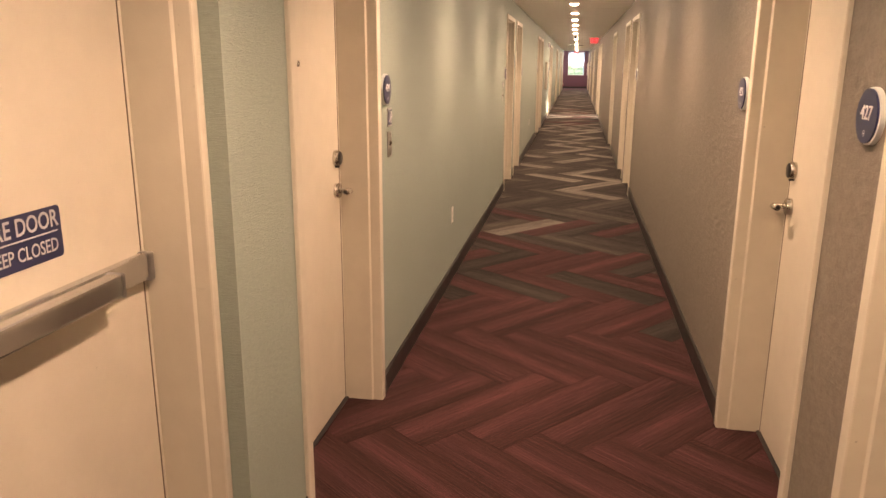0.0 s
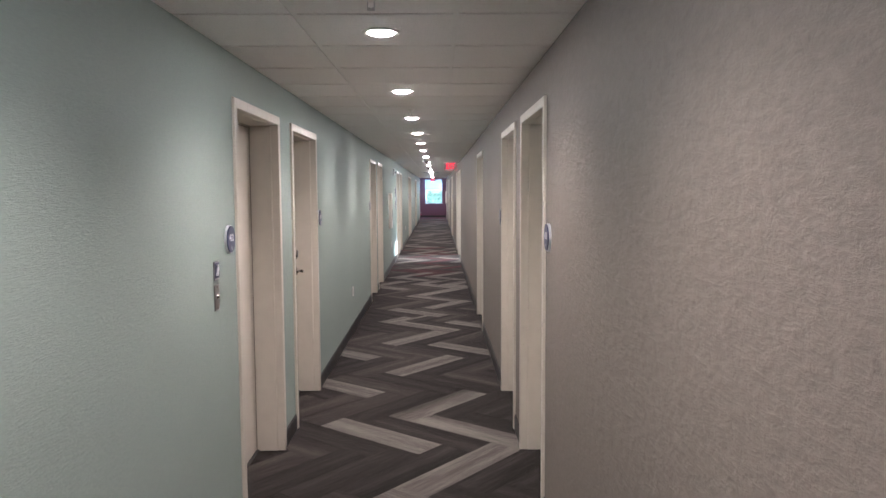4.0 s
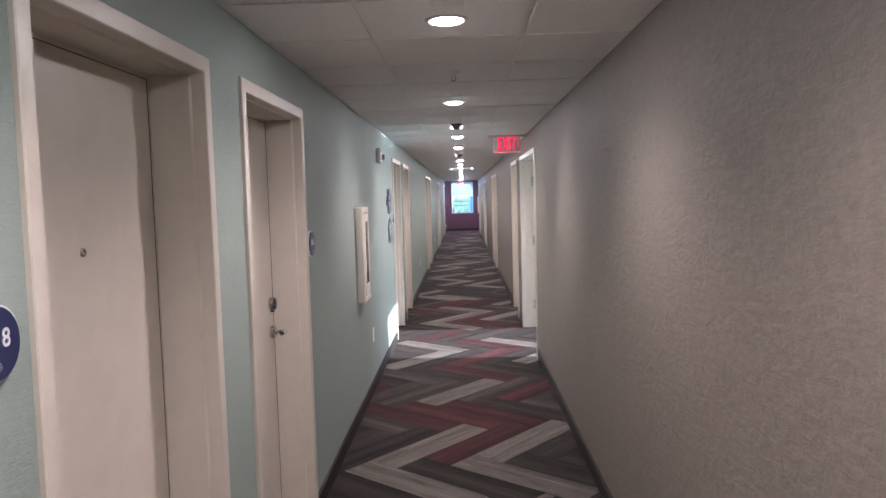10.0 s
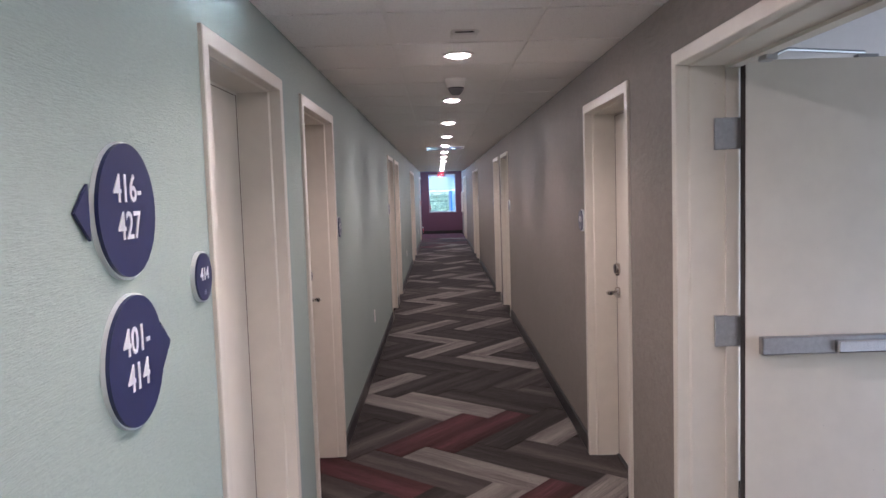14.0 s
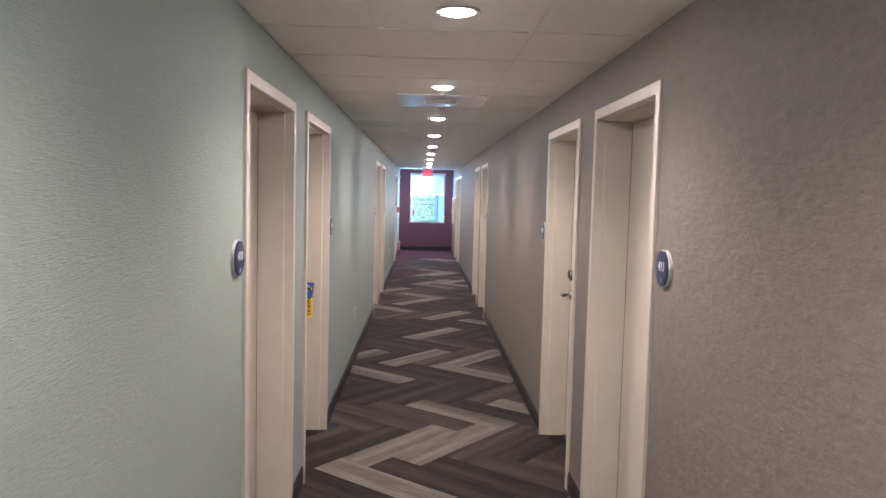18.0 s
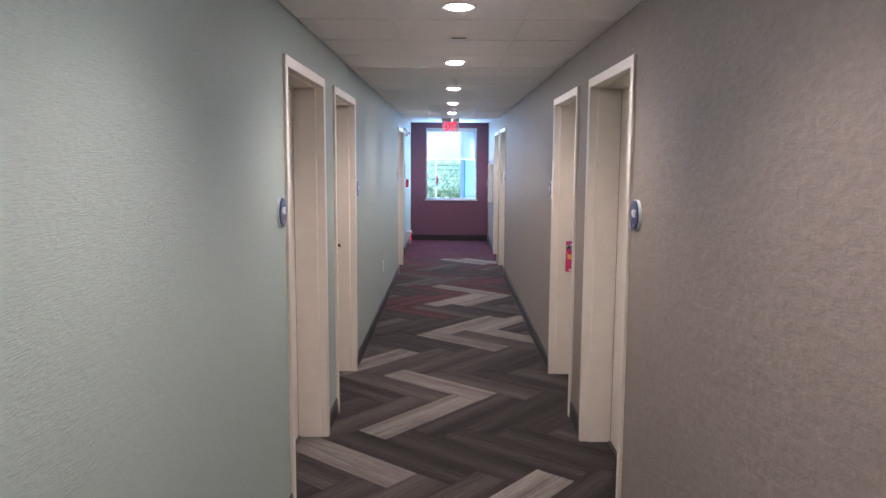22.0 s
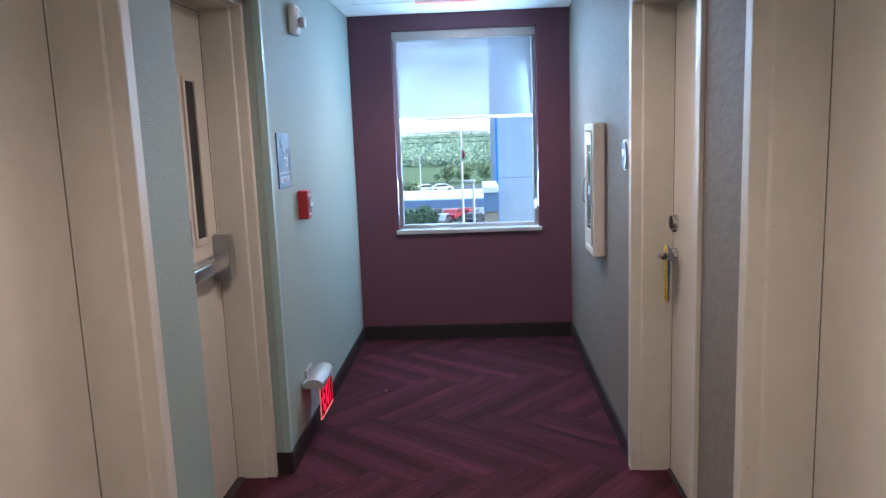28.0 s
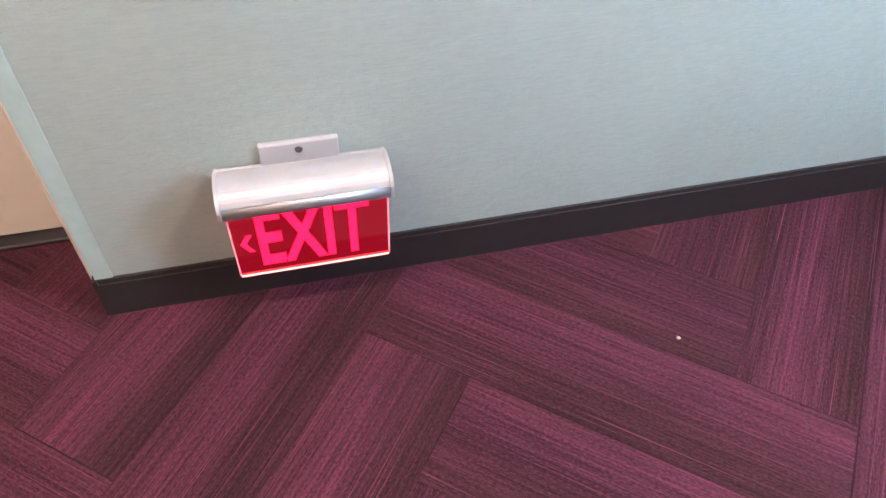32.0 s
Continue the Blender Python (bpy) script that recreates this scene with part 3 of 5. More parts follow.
bm = bmesh.new()
at = START_Y
for a, b, h in sorted(spans_l + [(*ALCOVE_START, 2.15)]) + [(ALCOVE_END[0], 0, 0)]:
    base_strip(bm, LEFT_X, at, a - 0.006 if h else a, -1)
    at = b + 0.006
base_strip(bm, END_LEFT_X, ALCOVE_END[1], END_Y, -1)
block(bm, -0.905, END_LEFT_X + 0.009, ALCOVE_END[1] - 0.009, ALCOVE_END[1], 0, 0.105)
tagged(put(bm, "baseboard", M_BASE), "black vinyl base along the mint wall", "baseboard", kind="structure")
bm = bmesh.new()
at = START_Y
for a, b, h in sorted(spans_r):
    base_strip(bm, RIGHT_X, at, a - 0.006, 1)
    at = b + 0.006
base_strip(bm, RIGHT_X, at, END_Y, 1)
tagged(put(bm, "baseboard", M_BASE), "black vinyl base along the taupe wall", "baseboard", kind="structure")
bm = blocks([(END_LEFT_X + 0.009, RIGHT_X - 0.009, END_Y - 0.009, END_Y, 0, 0.098), (END_LEFT_X + 0.009, RIGHT_X - 0.009, END_Y - 0.006, END_Y, 0.098, 0.11)])
tagged(put(bm, "baseboard", M_BASE), "black vinyl base under the window", "baseboard", kind="structure")
bm = blocks([(END_LEFT_X - 0.03, END_LEFT_X + 0.003, ALCOVE_END[1] - 0.003, ALCOVE_END[1], 0.105, 2.15), (END_LEFT_X, END_LEFT_X + 0.003, ALCOVE_END[1], ALCOVE_END[1] + 0.03, 0.105, 2.15)])
tagged(put(bm, "corner_guard", M_GUARD), "mint plastic guard on the wall corner", "trim", kind="structure")

# the end window
w1 = thing("window_1", pose(0, END_Y, 0), "end window with a half-drawn mesh roller shade", "window", kind="structure")
a, b, lo, hi = WIN
fy0, fy1 = 0.09, 0.15
part("window_frame", blocks([(a, a + 0.028, fy0, fy1, lo, hi), (b - 0.028, b, fy0, fy1, lo, hi), (a + 0.028, b - 0.028, fy0, fy1, lo, lo + 0.03), (a + 0.028, b - 0.028, fy0, fy1, hi - 0.03, hi)], 0.003), M_ALU, w1, "aluminium window frame")
part("pane", blocks([(a + 0.028, b - 0.028, 0.118, 0.124, lo + 0.03, hi - 0.03)]), M_GLASS, w1).visible_shadow = False
part("window_sill", blocks([(a - 0.02, b + 0.02, -0.020, 0.09, lo - 0.026, lo + 0.004)], 0.004, 2), M_SILL, w1, "pale stone window sill")
part("shade_cloth", blocks([(a + 0.035, b - 0.035, 0.058, 0.0588, 1.655, 2.215)]), M_SHADE, w1, "translucent white roller shade").visible_shadow = False
bm = blocks([(a + 0.03, b - 0.03, 0.052, 0.066, 1.638, 1.660)], 0.004, 2)
part("bottom_bar", bm, M_WHITE, w1)
part("shade_cassette", blocks([(a + 0.002, b - 0.002, 0.02, 0.085, 2.205, hi - 0.001)], 0.008, 2), M_SATIN, w1, "white roller shade cassette")
bm = bmesh.new()
tube(bm, [(b - 0.018, 0.07, 2.2), (b - 0.018, 0.07, 1.02)], 0.002, 6)
part("bead_chain", bm, M_BLACK, w1)
part("chain_tensioner", blocks([(b - 0.026, b - 0.010, 0.06, 0.085, 0.96, 1.03)], 0.003), M_WHITE, w1)

# ---- doors ----


def frame_mesh(w, h, depth, face=0.050):
    """A wrap-round metal frame: one profile swept up, across and down."""
    prof = [(0.0, 0.012), (0.0, -0.011), (0.003, -0.014), (face - 0.003, -0.014), (face, -0.011), (face, 0.030), (face + 0.006, 0.037),
            (face + 0.006, depth), (face + 0.018, depth), (face + 0.018, depth + 0.045), (INSET, depth + 0.045)]
    bm = bmesh.new()
    rings = []
    for sx, top in ((-1, 0), (-1, 1), (1, 1), (1, 0)):
        rings.append([bm.verts.new((sx * (w / 2 - p), d, (h - p) if top else 0.0)) for p, d in prof])
    for a, b in zip(rings, rings[1:]):
        for i in range(len(prof) - 1):
            bm.faces.new((a[i], b[i], b[i + 1], a[i + 1]))
    bmesh.ops.recalc_face_normals(bm, faces=bm.faces[:])
    return bm


def lever(leaf, sx, y, x, z):
    """A drum rose, a neck that stands well out and a short lever turned to the hinge side."""
    turn = Matrix.Translation((x, y, z)) @ Matrix.Rotation(radians(90), 4, "X")
    bm = bmesh.new()
    lathe(bm, [(0.0, 0.021), (0.029, 0.021), (0.032, 0.018), (0.032, 0.0)], 28, turn)
    part("rose", bm, M_NICKEL, leaf, smooth=True)
    bm = bmesh.new()
    lathe(bm, [(0.0, 0.030), (0.012, 0.029), (0.013, 0.020), (0.0, 0.020)], 16, turn)
    tube(bm, [(x, y - 0.022, z), (x, y - 0.050, z), (x - sx * 0.006, y - 0.062, z + 0.001), (x - sx * 0.020, y - 0.069, z + 0.003), (x - sx * 0.045, y - 0.070, z + 0.006), (x - sx * 0.074, y - 0.067, z + 0.008)], 0.0105, 14, 0.0135)
    part("lever_handle", bm, M_NICKEL, leaf, "satin nickel lever handle", smooth=True)
    # flat black disc that paints the shade of the hollow lever end
    bm = bmesh.new()
    tube(bm, [(x - sx * 0.0735, y - 0.067, z + 0.008), (x - sx * 0.0752, y - 0.0668, z + 0.008)], 0.0088, 14)
    part("lever_end_shade", bm, M_BLACK, leaf, "dark disc painting the shaded recess in the lever end")


def deadlock(leaf, y, x, z):
    turn = Matrix.Translation((x, y, z)) @ Matrix.Rotation(radians(90), 4, "X")
    bm = bmesh.new()
    lathe(bm, [(0.0, 0.024), (0.029, 0.024), (0.032, 0.020), (0.033, 0.0)], 28, turn)
    part("lock_housing", bm, M_NICKEL, leaf, "oval nickel card lock", smooth=True)
    bm = bmesh.new()
    lathe(bm, [(0.0, 0.0275), (0.027, 0.0270), (0.0295, 0.024)], 28, turn)
    part("lock_face", bm, M_BLACK, leaf, "black card reader face", smooth=True)
    part("lock_tab", blocks([(x - 0.007, x + 0.007, y - 0.020, y, z - 0.040, z - 0.030)], 0.002), M_BLACK, leaf)


def gap_shade(d, w, h, p, depth):
    """A dark strip that paints the shaded gap round the edge of a leaf."""
    a, b = w / 2 - p, w / 2 - p - 0.0030
    part("gap_shade", blocks([(-a, -b, depth - 0.0012, depth + 0.002, 0.012, h - p), (b, a, depth - 0.0012, depth + 0.002, 0.012, h - p), (-b, b, depth - 0.0012, depth + 0.002, h - p - 0.0025, h - p)]), M_GAP, d, "brown strip in place of the shaded gap round the leaf")


def guest_door(sx, w=DOOR_W, label="cream painted guest room door with a nickel lever, closed", depth=0.161, peep=True, plate=False):
    """Its opening is centred on x = 0; sx: the side of the lever as one faces it."""
    d = thing("door_1", Matrix(), label, "door", "guest room doors", "structure")
    part("door_frame", frame_mesh(w, DOOR_H, depth), M_TRIM, d, "cream wrap-round metal frame")
    lw = w / 2 - 0.059
    leaf = part("door_leaf", blocks([(-lw, lw, depth + 0.001, depth + 0.043, 0.014, DOOR_H - 0.059)], 0.0015), M_LEAF, d)
    # black strip added for the shade in the gap under the leaf
    part("leaf_foot_shade", blocks([(-lw - 0.003, lw + 0.003, depth - 0.012, depth + 0.05, 0.0, 0.009)], 0.003), M_BASE, d, "dark strip in place of the shaded gap under the leaf")
    gap_shade(d, w, DOOR_H, 0.068, depth)
    lever(leaf, sx, depth + 0.001, sx * (lw - 0.062), 1.000)
    deadlock(leaf, depth + 0.001, sx * (lw - 0.062), 1.140)
    if peep:
        bm = bmesh.new()
        lathe(bm, [(0.005, 0.001), (0.006, 0.005), (0.0105, 0.005), (0.012, 0.0)], 18, Matrix.Translation((0, depth + 0.001, 1.530)) @ Matrix.Rotation(radians(90), 4, "X"))
        part("peephole", bm, M_NICKEL, leaf, smooth=True)
    if plate:
        part("kick_plate", blocks([(-lw + 0.03, lw - 0.012, depth - 0.0015, depth + 0.001, 0.04, 0.915)]), M_LAMINATE, leaf, "grey metal armour plate")
    return d


made = {1: guest_door(1), -1: guest_door(-1)}
used = set()
for rows, place in ((LEFT_DOORS, on_left), (RIGHT_DOORS, on_right)):
    for y, num, sx in rows:
        if sx in used:
            copy_thing(made[sx], place(y))
        else:
            made[sx].matrix_basis = place(y)
            used.add(sx)
ld = guest_door(-1, LINEN_W, "wide cream linen store door with a grey armour plate", peep=False, plate=True)
ld.matrix_basis = on_right(LINEN_Y)
ld.name = "door_2"
ld["group"] = "service doors"


def fire_label(leaf, x, y, z):
    """The small navy plate on the fire doors."""
    s = part("fire_label", prism(bmesh.new(), [(sx * 0.104 + 0.009 * math.cos(radians(q)), sz * 0.046 + 0.009 * math.sin(radians(q))) for sx, sz, q0 in ((-1, -1, 180), (1, -1, 270), (1, 1, 0), (-1, 1, 90)) for q in (q0, q0 + 30, q0 + 60, q0 + 90)], -0.002, 0), M_NAVY, leaf, "navy fire door label", m=pose(x, y, z))
    lettering("label_text", "FIRE DOOR", 0.050, M_LABELTEXT, leaf, x, y - 0.002, z + 0.028, 0.0006, 0.0006, 0.82)
    lettering("label_text", "KEEP CLOSED", 0.040, M_LABELTEXT, leaf, x, y - 0.002, z - 0.027, 0.0003, 0.0006, 0.80)
    part("label_rule", blocks([(x - 0.100, x + 0.100, y - 0.0028, y - 0.002, z + 0.001, z + 0.004)]), M_LABELTEXT, leaf)
    return s


def panic_bar(leaf, x0, x1, y, z, head, pad=0.475):
    """A touch bar with its latch head at the side of sign head."""
    a, b = sorted((x0, x1))
    part("bar_rail", blocks([(a, b, y - 0.030, y, z - 0.033, z + 0.036)], 0.010, 2), M_BAR, leaf, "polished steel panic bar rail")
    h0, h1 = (b - pad, b - 0.030) if head > 0 else (a + 0.030, a + pad)
    part("push_pad", blocks([(h0, h1, y - 0.068, y - 0.028, z - 0.024, z + 0.030)], 0.007, 2), M_BAR, leaf, "polished steel push pad")
    e0 = h0 if head > 0 else h1
    part("pad_cap", blocks([(e0 - 0.006, e0 + 0.006, y - 0.070, y - 0.026, z - 0.026, z + 0.032)], 0.004, 2), M_STEEL, leaf, "steel end cap of the push pad")
    hx = b if head > 0 else a
    bm = prism(bmesh.new(), [(hx - 0.036 * head, z - 0.088), (hx + 0.034 * head, z - 0.080), (hx + 0.050 * head, z - 0.03), (hx + 0.050 * head, z + 0.050), (hx + 0.020 * head, z + 0.118), (hx - 0.036 * head, z + 0.118)][::int(head)], y - 0.072, y)
    bmesh.ops.bevel(bm, geom=bm.edges[:], offset=0.006, segments=2, affect="EDGES")
    part("latch_head", bm, M_STEEL, leaf)
    ox = a if head > 0 else b
    part("end_cap", blocks([(ox - 0.012, ox + 0.012, y - 0.034, y, z - 0.037, z + 0.037)], 0.005, 2), M_STEEL, leaf)


def stair_door(name, m, w, head, label, plate_x=None):
    d = thing(name, m, label, "door", "stair doors", "structure")
    depth = 0.16
    part("door_frame", frame_mesh(w, 2.14, depth, 0.036), M_TRIM, d, "cream metal frame")
    lw = w / 2 - 0.045
    leaf = part("door_leaf", blocks([(-lw, lw, depth + 0.001, depth + 0.045, 0.014, 2.095)], 0.0015), M_LEAF, d)
    # the same black strip, painting the shade below the stair door leaf
    part("leaf_foot_shade", blocks([(-lw, lw, depth - 0.03, depth + 0.05, 0, 0.010)], 0.003), M_BASE, d, "dark strip in place of the shaded gap under the leaf")
    gap_shade(d, w, 2.14, 0.054, depth)
    vx = head * (lw - 0.195)
    part("vision_panel", blocks([(vx - 0.050, vx + 0.050, depth - 0.0015, depth + 0.001, 1.155, 1.79)]), M_BLACK, leaf, "narrow dark vision panel")
    part("vision_frame", blocks([(vx - 0.068, vx - 0.050, depth - 0.010, depth + 0.001, 1.127, 1.808), (vx + 0.050, vx + 0.068, depth - 0.010, depth + 0.001, 1.127, 1.808),
                                 (vx - 0.050, vx + 0.050, depth - 0.010, depth + 0.001, 1.127, 1.155), (vx - 0.050, vx + 0.050, depth - 0.010, depth + 0.001, 1.79, 1.808)], 0.002), M_LEAF, leaf)
    fire_label(leaf, head * (lw - 0.403) if plate_x is None else plate_x, depth + 0.0005, 1.188)
    panic_bar(leaf, -head * (lw - (0.055 if plate_x is None else 0.018)), head * (lw - 0.045), depth + 0.001, 1.035, head, 0.475 if plate_x is None else 0.74)
    return d


stair_door("door_3", pose(-0.895, sum(ALCOVE_END) / 2, 0, 0, 0, 90), ALCOVE_END[1] - ALCOVE_END[0] - 0.004, 1, "cream stair fire door with steel panic bar, closed")
stair_door("door_4", pose(-0.825, sum(ALCOVE_START) / 2, 0, 0, 0, 90), ALCOVE_START[1] - ALCOVE_START[0] - 0.004, -1, "cream fire door with panic bar near the start", 0.085)

# the open pair to the side hall
d = thing("door_5", on_right((HALL_Y0 + HALL_Y1) / 2), "cream double doorway standing open to the side hall", "door", kind="structure")
hwid = HALL_Y1 - HALL_Y0
part("door_frame", frame_mesh(hwid, DOOR_H, 0.161), M_TRIM, d, "cream wrap-round metal frame")
for s in (-1, 1):
    hx = s * (hwid / 2 - 0.085)
    leaf = part("door_leaf", blocks([(hx - 0.022, hx + 0.022, 0.216, 1.07, 0.012, 2.05)], 0.0015), M_LEAF, d, "cream door leaf swung fully open")
    for z in (0.29, 1.08, 1.80):
        part("hinge", blocks([(hx - 0.028 if s < 0 else hx + 0.014, hx - 0.014 if s < 0 else hx + 0.028, 0.120, 0.240, z - 0.057, z + 0.057)], 0.002), M_STEEL, leaf, "steel butt hinge")
    f = hx - s * 0.022
    # dark strip over the leaf edge, painted for the shade in the gap
    part("hinge_gap_shade", blocks([(*sorted((s * (hwid / 2 - 0.1065), s * (hwid / 2 - 0.0695))), 0.2120, 0.2150, 0.012, 2.05)]), M_GAPSHADE_SCREW, d, "dark strip in place of the shaded gap beside the open leaf")
    part("arm_bracket", blocks([(*sorted((f - s * 0.17, f - s * 0.23)), 0.185, 0.225, 2.015, 2.035)], 0.003), M_ALU, d, "closer arm bracket under the frame head")
    part("bar_rail", blocks([(*sorted((f, f - s * 0.034)), 0.262, 1.00, 1.0, 1.065)], 0.006, 2), M_STEEL, leaf, "brushed steel panic bar rail")
    part("push_pad", blocks([(*sorted((f - s * 0.030, f - s * 0.065)), 0.520, 0.94, 1.007, 1.052)], 0.006, 2), M_BAR, leaf)
    bm = bmesh.new()
    tube(bm, [(f - s * 0.19, 0.200, 2.022), (f - s * 0.12, 0.300, 2.064), (f + s * 0.012, 0.640, 2.068)], 0.007, 8)
    part("closer_arm", bm, M_ALU, leaf, "thin silver closer arm")
    part("arm_shoe", blocks([(hx - 0.016, hx + 0.016, 0.615, 0.690, 2.050, 2.062)], 0.003, 2), M_ALU, leaf, "silver shoe on top of the leaf")

# ---- lamps and fittings on the ceiling ----
LAMP_YS = [18.33 - 15.24 - 1.83, 18.33 - 15.24, 18.33 - 13.41, 18.33 - 11.58, 18.33 - 9.75, 18.33 - 7.92, 18.33 - 6.09, 18.33 - 4.26, 18.33 - 2.43, 18.33, 20.16, 21.38]
# -0.57 and -3.0 are unseen downlights, added to light the start
LAMP_YS += [23.21 + 1.83 * i for i in range(12)] + [45.17, 47.0, -0.57, -3.0]


def downlight(y, z):
    d = thing("downlight", pose(0, y, z), "round recessed ceiling downlight, switched on", "ceiling light", "corridor downlights")
    bm = bmesh.new()
    lathe(bm, [(0.055, -0.002), (0.058, -0.006), (0.074, -0.008), (0.081, -0.005), (0.082, 0.0)], 32)
    part("trim_ring", bm, M_WHITE, d, smooth=True)
    bm = bmesh.new()
    lathe(bm, [(0.0, -0.0180), (0.028, -0.0163), (0.048, -0.0110), (0.0565, -0.0025)], 32)
    part("diffuser", bm, M_LENS, d, "lit diffuser")
    return d


SPOT = bpy.data.lights.new("downlight_beam", "SPOT")
SPOT.energy, SPOT.color, SPOT.spot_size, SPOT.spot_blend, SPOT.shadow_soft_size = 30.5, (1.0, 0.80, 0.665), radians(140), 0.72, 0.05
first = None
for y in LAMP_YS:
    z = CEIL_END if y > CEIL_STEP else CEIL
    first = copy_thing(first, pose(0, y, z)) if first else downlight(y, z)
    lamp = new("downlight_beam", SPOT)
    lamp.matrix_basis = pose(0, y, z - 0.02)


def sprinkler(y, z=CEIL):
    d = thing("sprinkler", pose(0.01, y, z), "small white pendent sprinkler head on the ceiling", "sprinkler", "sprinkler heads")
    bm = bmesh.new()
    lathe(bm, [(0.035, 0.0), (0.033, -0.006), (0.012, -0.012), (0.010, -0.028), (0.0, -0.028)], 20)
    part("escutcheon", bm, M_WHITE, d, smooth=True)
    bm = bmesh.new()
    tube(bm, [(-0.010, 0, -0.024), (-0.012, 0, -0.042), (0, 0, -0.05)], 0.0022, 6)
    tube(bm, [(0.010, 0, -0.024), (0.012, 0, -0.042), (0, 0, -0.05)], 0.0022, 6)
    lathe(bm, [(0.0, -0.050), (0.014, -0.050), (0.014, -0.053), (0.0, -0.053)], 14)
    part("deflector", bm, M_ALU, d)
    return d


first = None
for y in (2.40, 6.16, 9.75, 13.38, 17.05, 20.72, 24.32, 27.95, 31.62, 35.25, 38.90, 42.62):
    first = copy_thing(first, pose(0.01, y, CEIL)) if first else sprinkler(y)


def detector(y, z):
    d = thing("smoke_detector", pose(0.005, y, z), "white smoke detector with a dark sensing slot", "smoke detector", "smoke detectors")
    bm = bmesh.new()
    lathe(bm, [(0.066, 0.0), (0.065, -0.020), (0.060, -0.026), (0.058, -0.050), (0.050, -0.053)], 28)
    part("base_plate", bm, M_WHITE, d, smooth=True)
    bm = bmesh.new()
    lathe(bm, [(0.051, -0.051), (0.050, -0.056), (0.047, -0.058)], 28)
    part("sensing_slot", bm, M_BLACK, d)
    bm = bmesh.new()
    lathe(bm, [(0.048, -0.056), (0.040, -0.076), (0.024, -0.094), (0.012, -0.099)], 28)
    part("cover", bm, M_MESH, d, "grey mesh sensing cone", smooth=True)
    bm = bmesh.new()
    lathe(bm, [(0.013, -0.098), (0.012, -0.105), (0.006, -0.109), (0.0, -0.110)], 20)
    part("tip", bm, M_WHITE, d, smooth=True)
    return d


first = None
for y, z in ((19.38, CEIL), (24.02, CEIL), (45.345, CEIL_END)):
    first = copy_thing(first, pose(0.005, y, z)) if first else detector(y, z)


def flat_box(y):
    d = thing("ceiling_sensor", pose(0.012, y, CEIL), "small white ceiling sensor with a grey slot", "sensor", "ceiling sensors")
    part("housing", blocks([(-0.06, 0.06, -0.045, 0.045, -0.022, 0.0)], 0.008, 2), M_WHITE, d)
    part("slot", blocks([(-0.04, 0.04, -0.046, -0.0445, -0.014, -0.008)]), M_BLACK, d)
    return d


first = None
for y in (15.58, 22.68, 36.85):
    first = copy_thing(first, pose(0.012, y, CEIL)) if first else flat_box(y)


def vent(y):
    """A tile-sized panel with a small louvred grille in its middle."""
    d = thing("ceiling_vent", pose(0, y, CEIL), "white tile-sized air vent with a central louvre", "air vent", "ceiling vents")
    part("panel", blocks([(-0.296, 0.296, -0.296, 0.296, -0.012, 0.0)], 0.003), M_GLOSS, d, "glossy white sheet metal panel")
    part("grille_frame", blocks([(-0.11, 0.11, -0.085, -0.07, -0.016, -0.006), (-0.11, 0.11, 0.07, 0.085, -0.016, -0.006), (-0.11, -0.095, -0.07, 0.07, -0.016, -0.006), (0.095, 0.11, -0.07, 0.07, -0.016, -0.006)], 0.002), M_WHITE, d)
    part("duct_mouth", blocks([(-0.095, 0.095, -0.07, 0.07, -0.0075, -0.006)]), M_BLACK, d)
    for i in range(5):
        yy = -0.056 + 0.028 * i
        bm = blocks([(-0.094, 0.094, -0.012, 0.012, -0.001, 0.001)])
        part("slat", bm, M_WHITE, d, m=pose(0, yy, -0.012, 30, 0, 0))
    return d


v1 = vent(SEAM - 20.5 * STEP)
copy_thing(v1, pose(0, SEAM + 21.5 * STEP, CEIL))


def exit_pane(d, w, h, arrow, y=0.0, z=0.0, mat=None):
    """A clear edge-lit pane that hangs from z down, with red letters on its front."""
    pane = part("pane", blocks([(-w / 2, w / 2, y - 0.003, y + 0.003, z - h, z)], 0.001), mat or M_EXITPANE, d, "clear edge-lit acrylic pane")
    lettering("letters", "EXIT", h * 1.22, M_EXITRED, d, -0.002 * arrow, y - 0.0032, z - h * 0.47, 0.0040, 0.001, 0.505)
    lettering("letter_outline", "EXIT", h * 1.22, M_EXITLINE, d, -0.002 * arrow, y - 0.0031, z - h * 0.47, 0.0060, 0.0006, 0.505)
    for sx in (-1, 1):
        part("pane_edge", blocks([(*sorted((sx * w / 2, sx * (w / 2 + 0.0025))), y - 0.0032, y + 0.0032, z - h, z)]), M_EXITSIDE, d)
    ax = arrow * (w / 2 - 0.020)
    zc = z - h * 0.47
    chev = [(-0.013, 0.021), (-0.004, 0.021), (0.009, 0.0), (-0.004, -0.021), (-0.013, -0.021), (-0.001, 0.0)]
    part("arrow", prism(bmesh.new(), [(ax + arrow * p, zc + q) for p, q in chev], y - 0.0045, y - 0.0032), M_EXITRED, d)
    part("glowing_edge", blocks([(-w / 2, w / 2, y - 0.0034, y + 0.0034, z - h - 0.004, z - h)]), M_EXITEDGE, d)
    return pane


e1 = thing("exit_sign", pose(0.55, 21.36, CEIL), "red edge-lit exit sign hanging from the ceiling above the doorway", "exit sign", "exit signs")
part("mounting_bar", blocks([(-0.21, 0.21, -0.022, 0.022, -0.022, 0.0)], 0.004, 2), M_SATIN, e1, "silver mounting bar")
exit_pane(e1, 0.300, 0.166, 1, 0.0, -0.022)
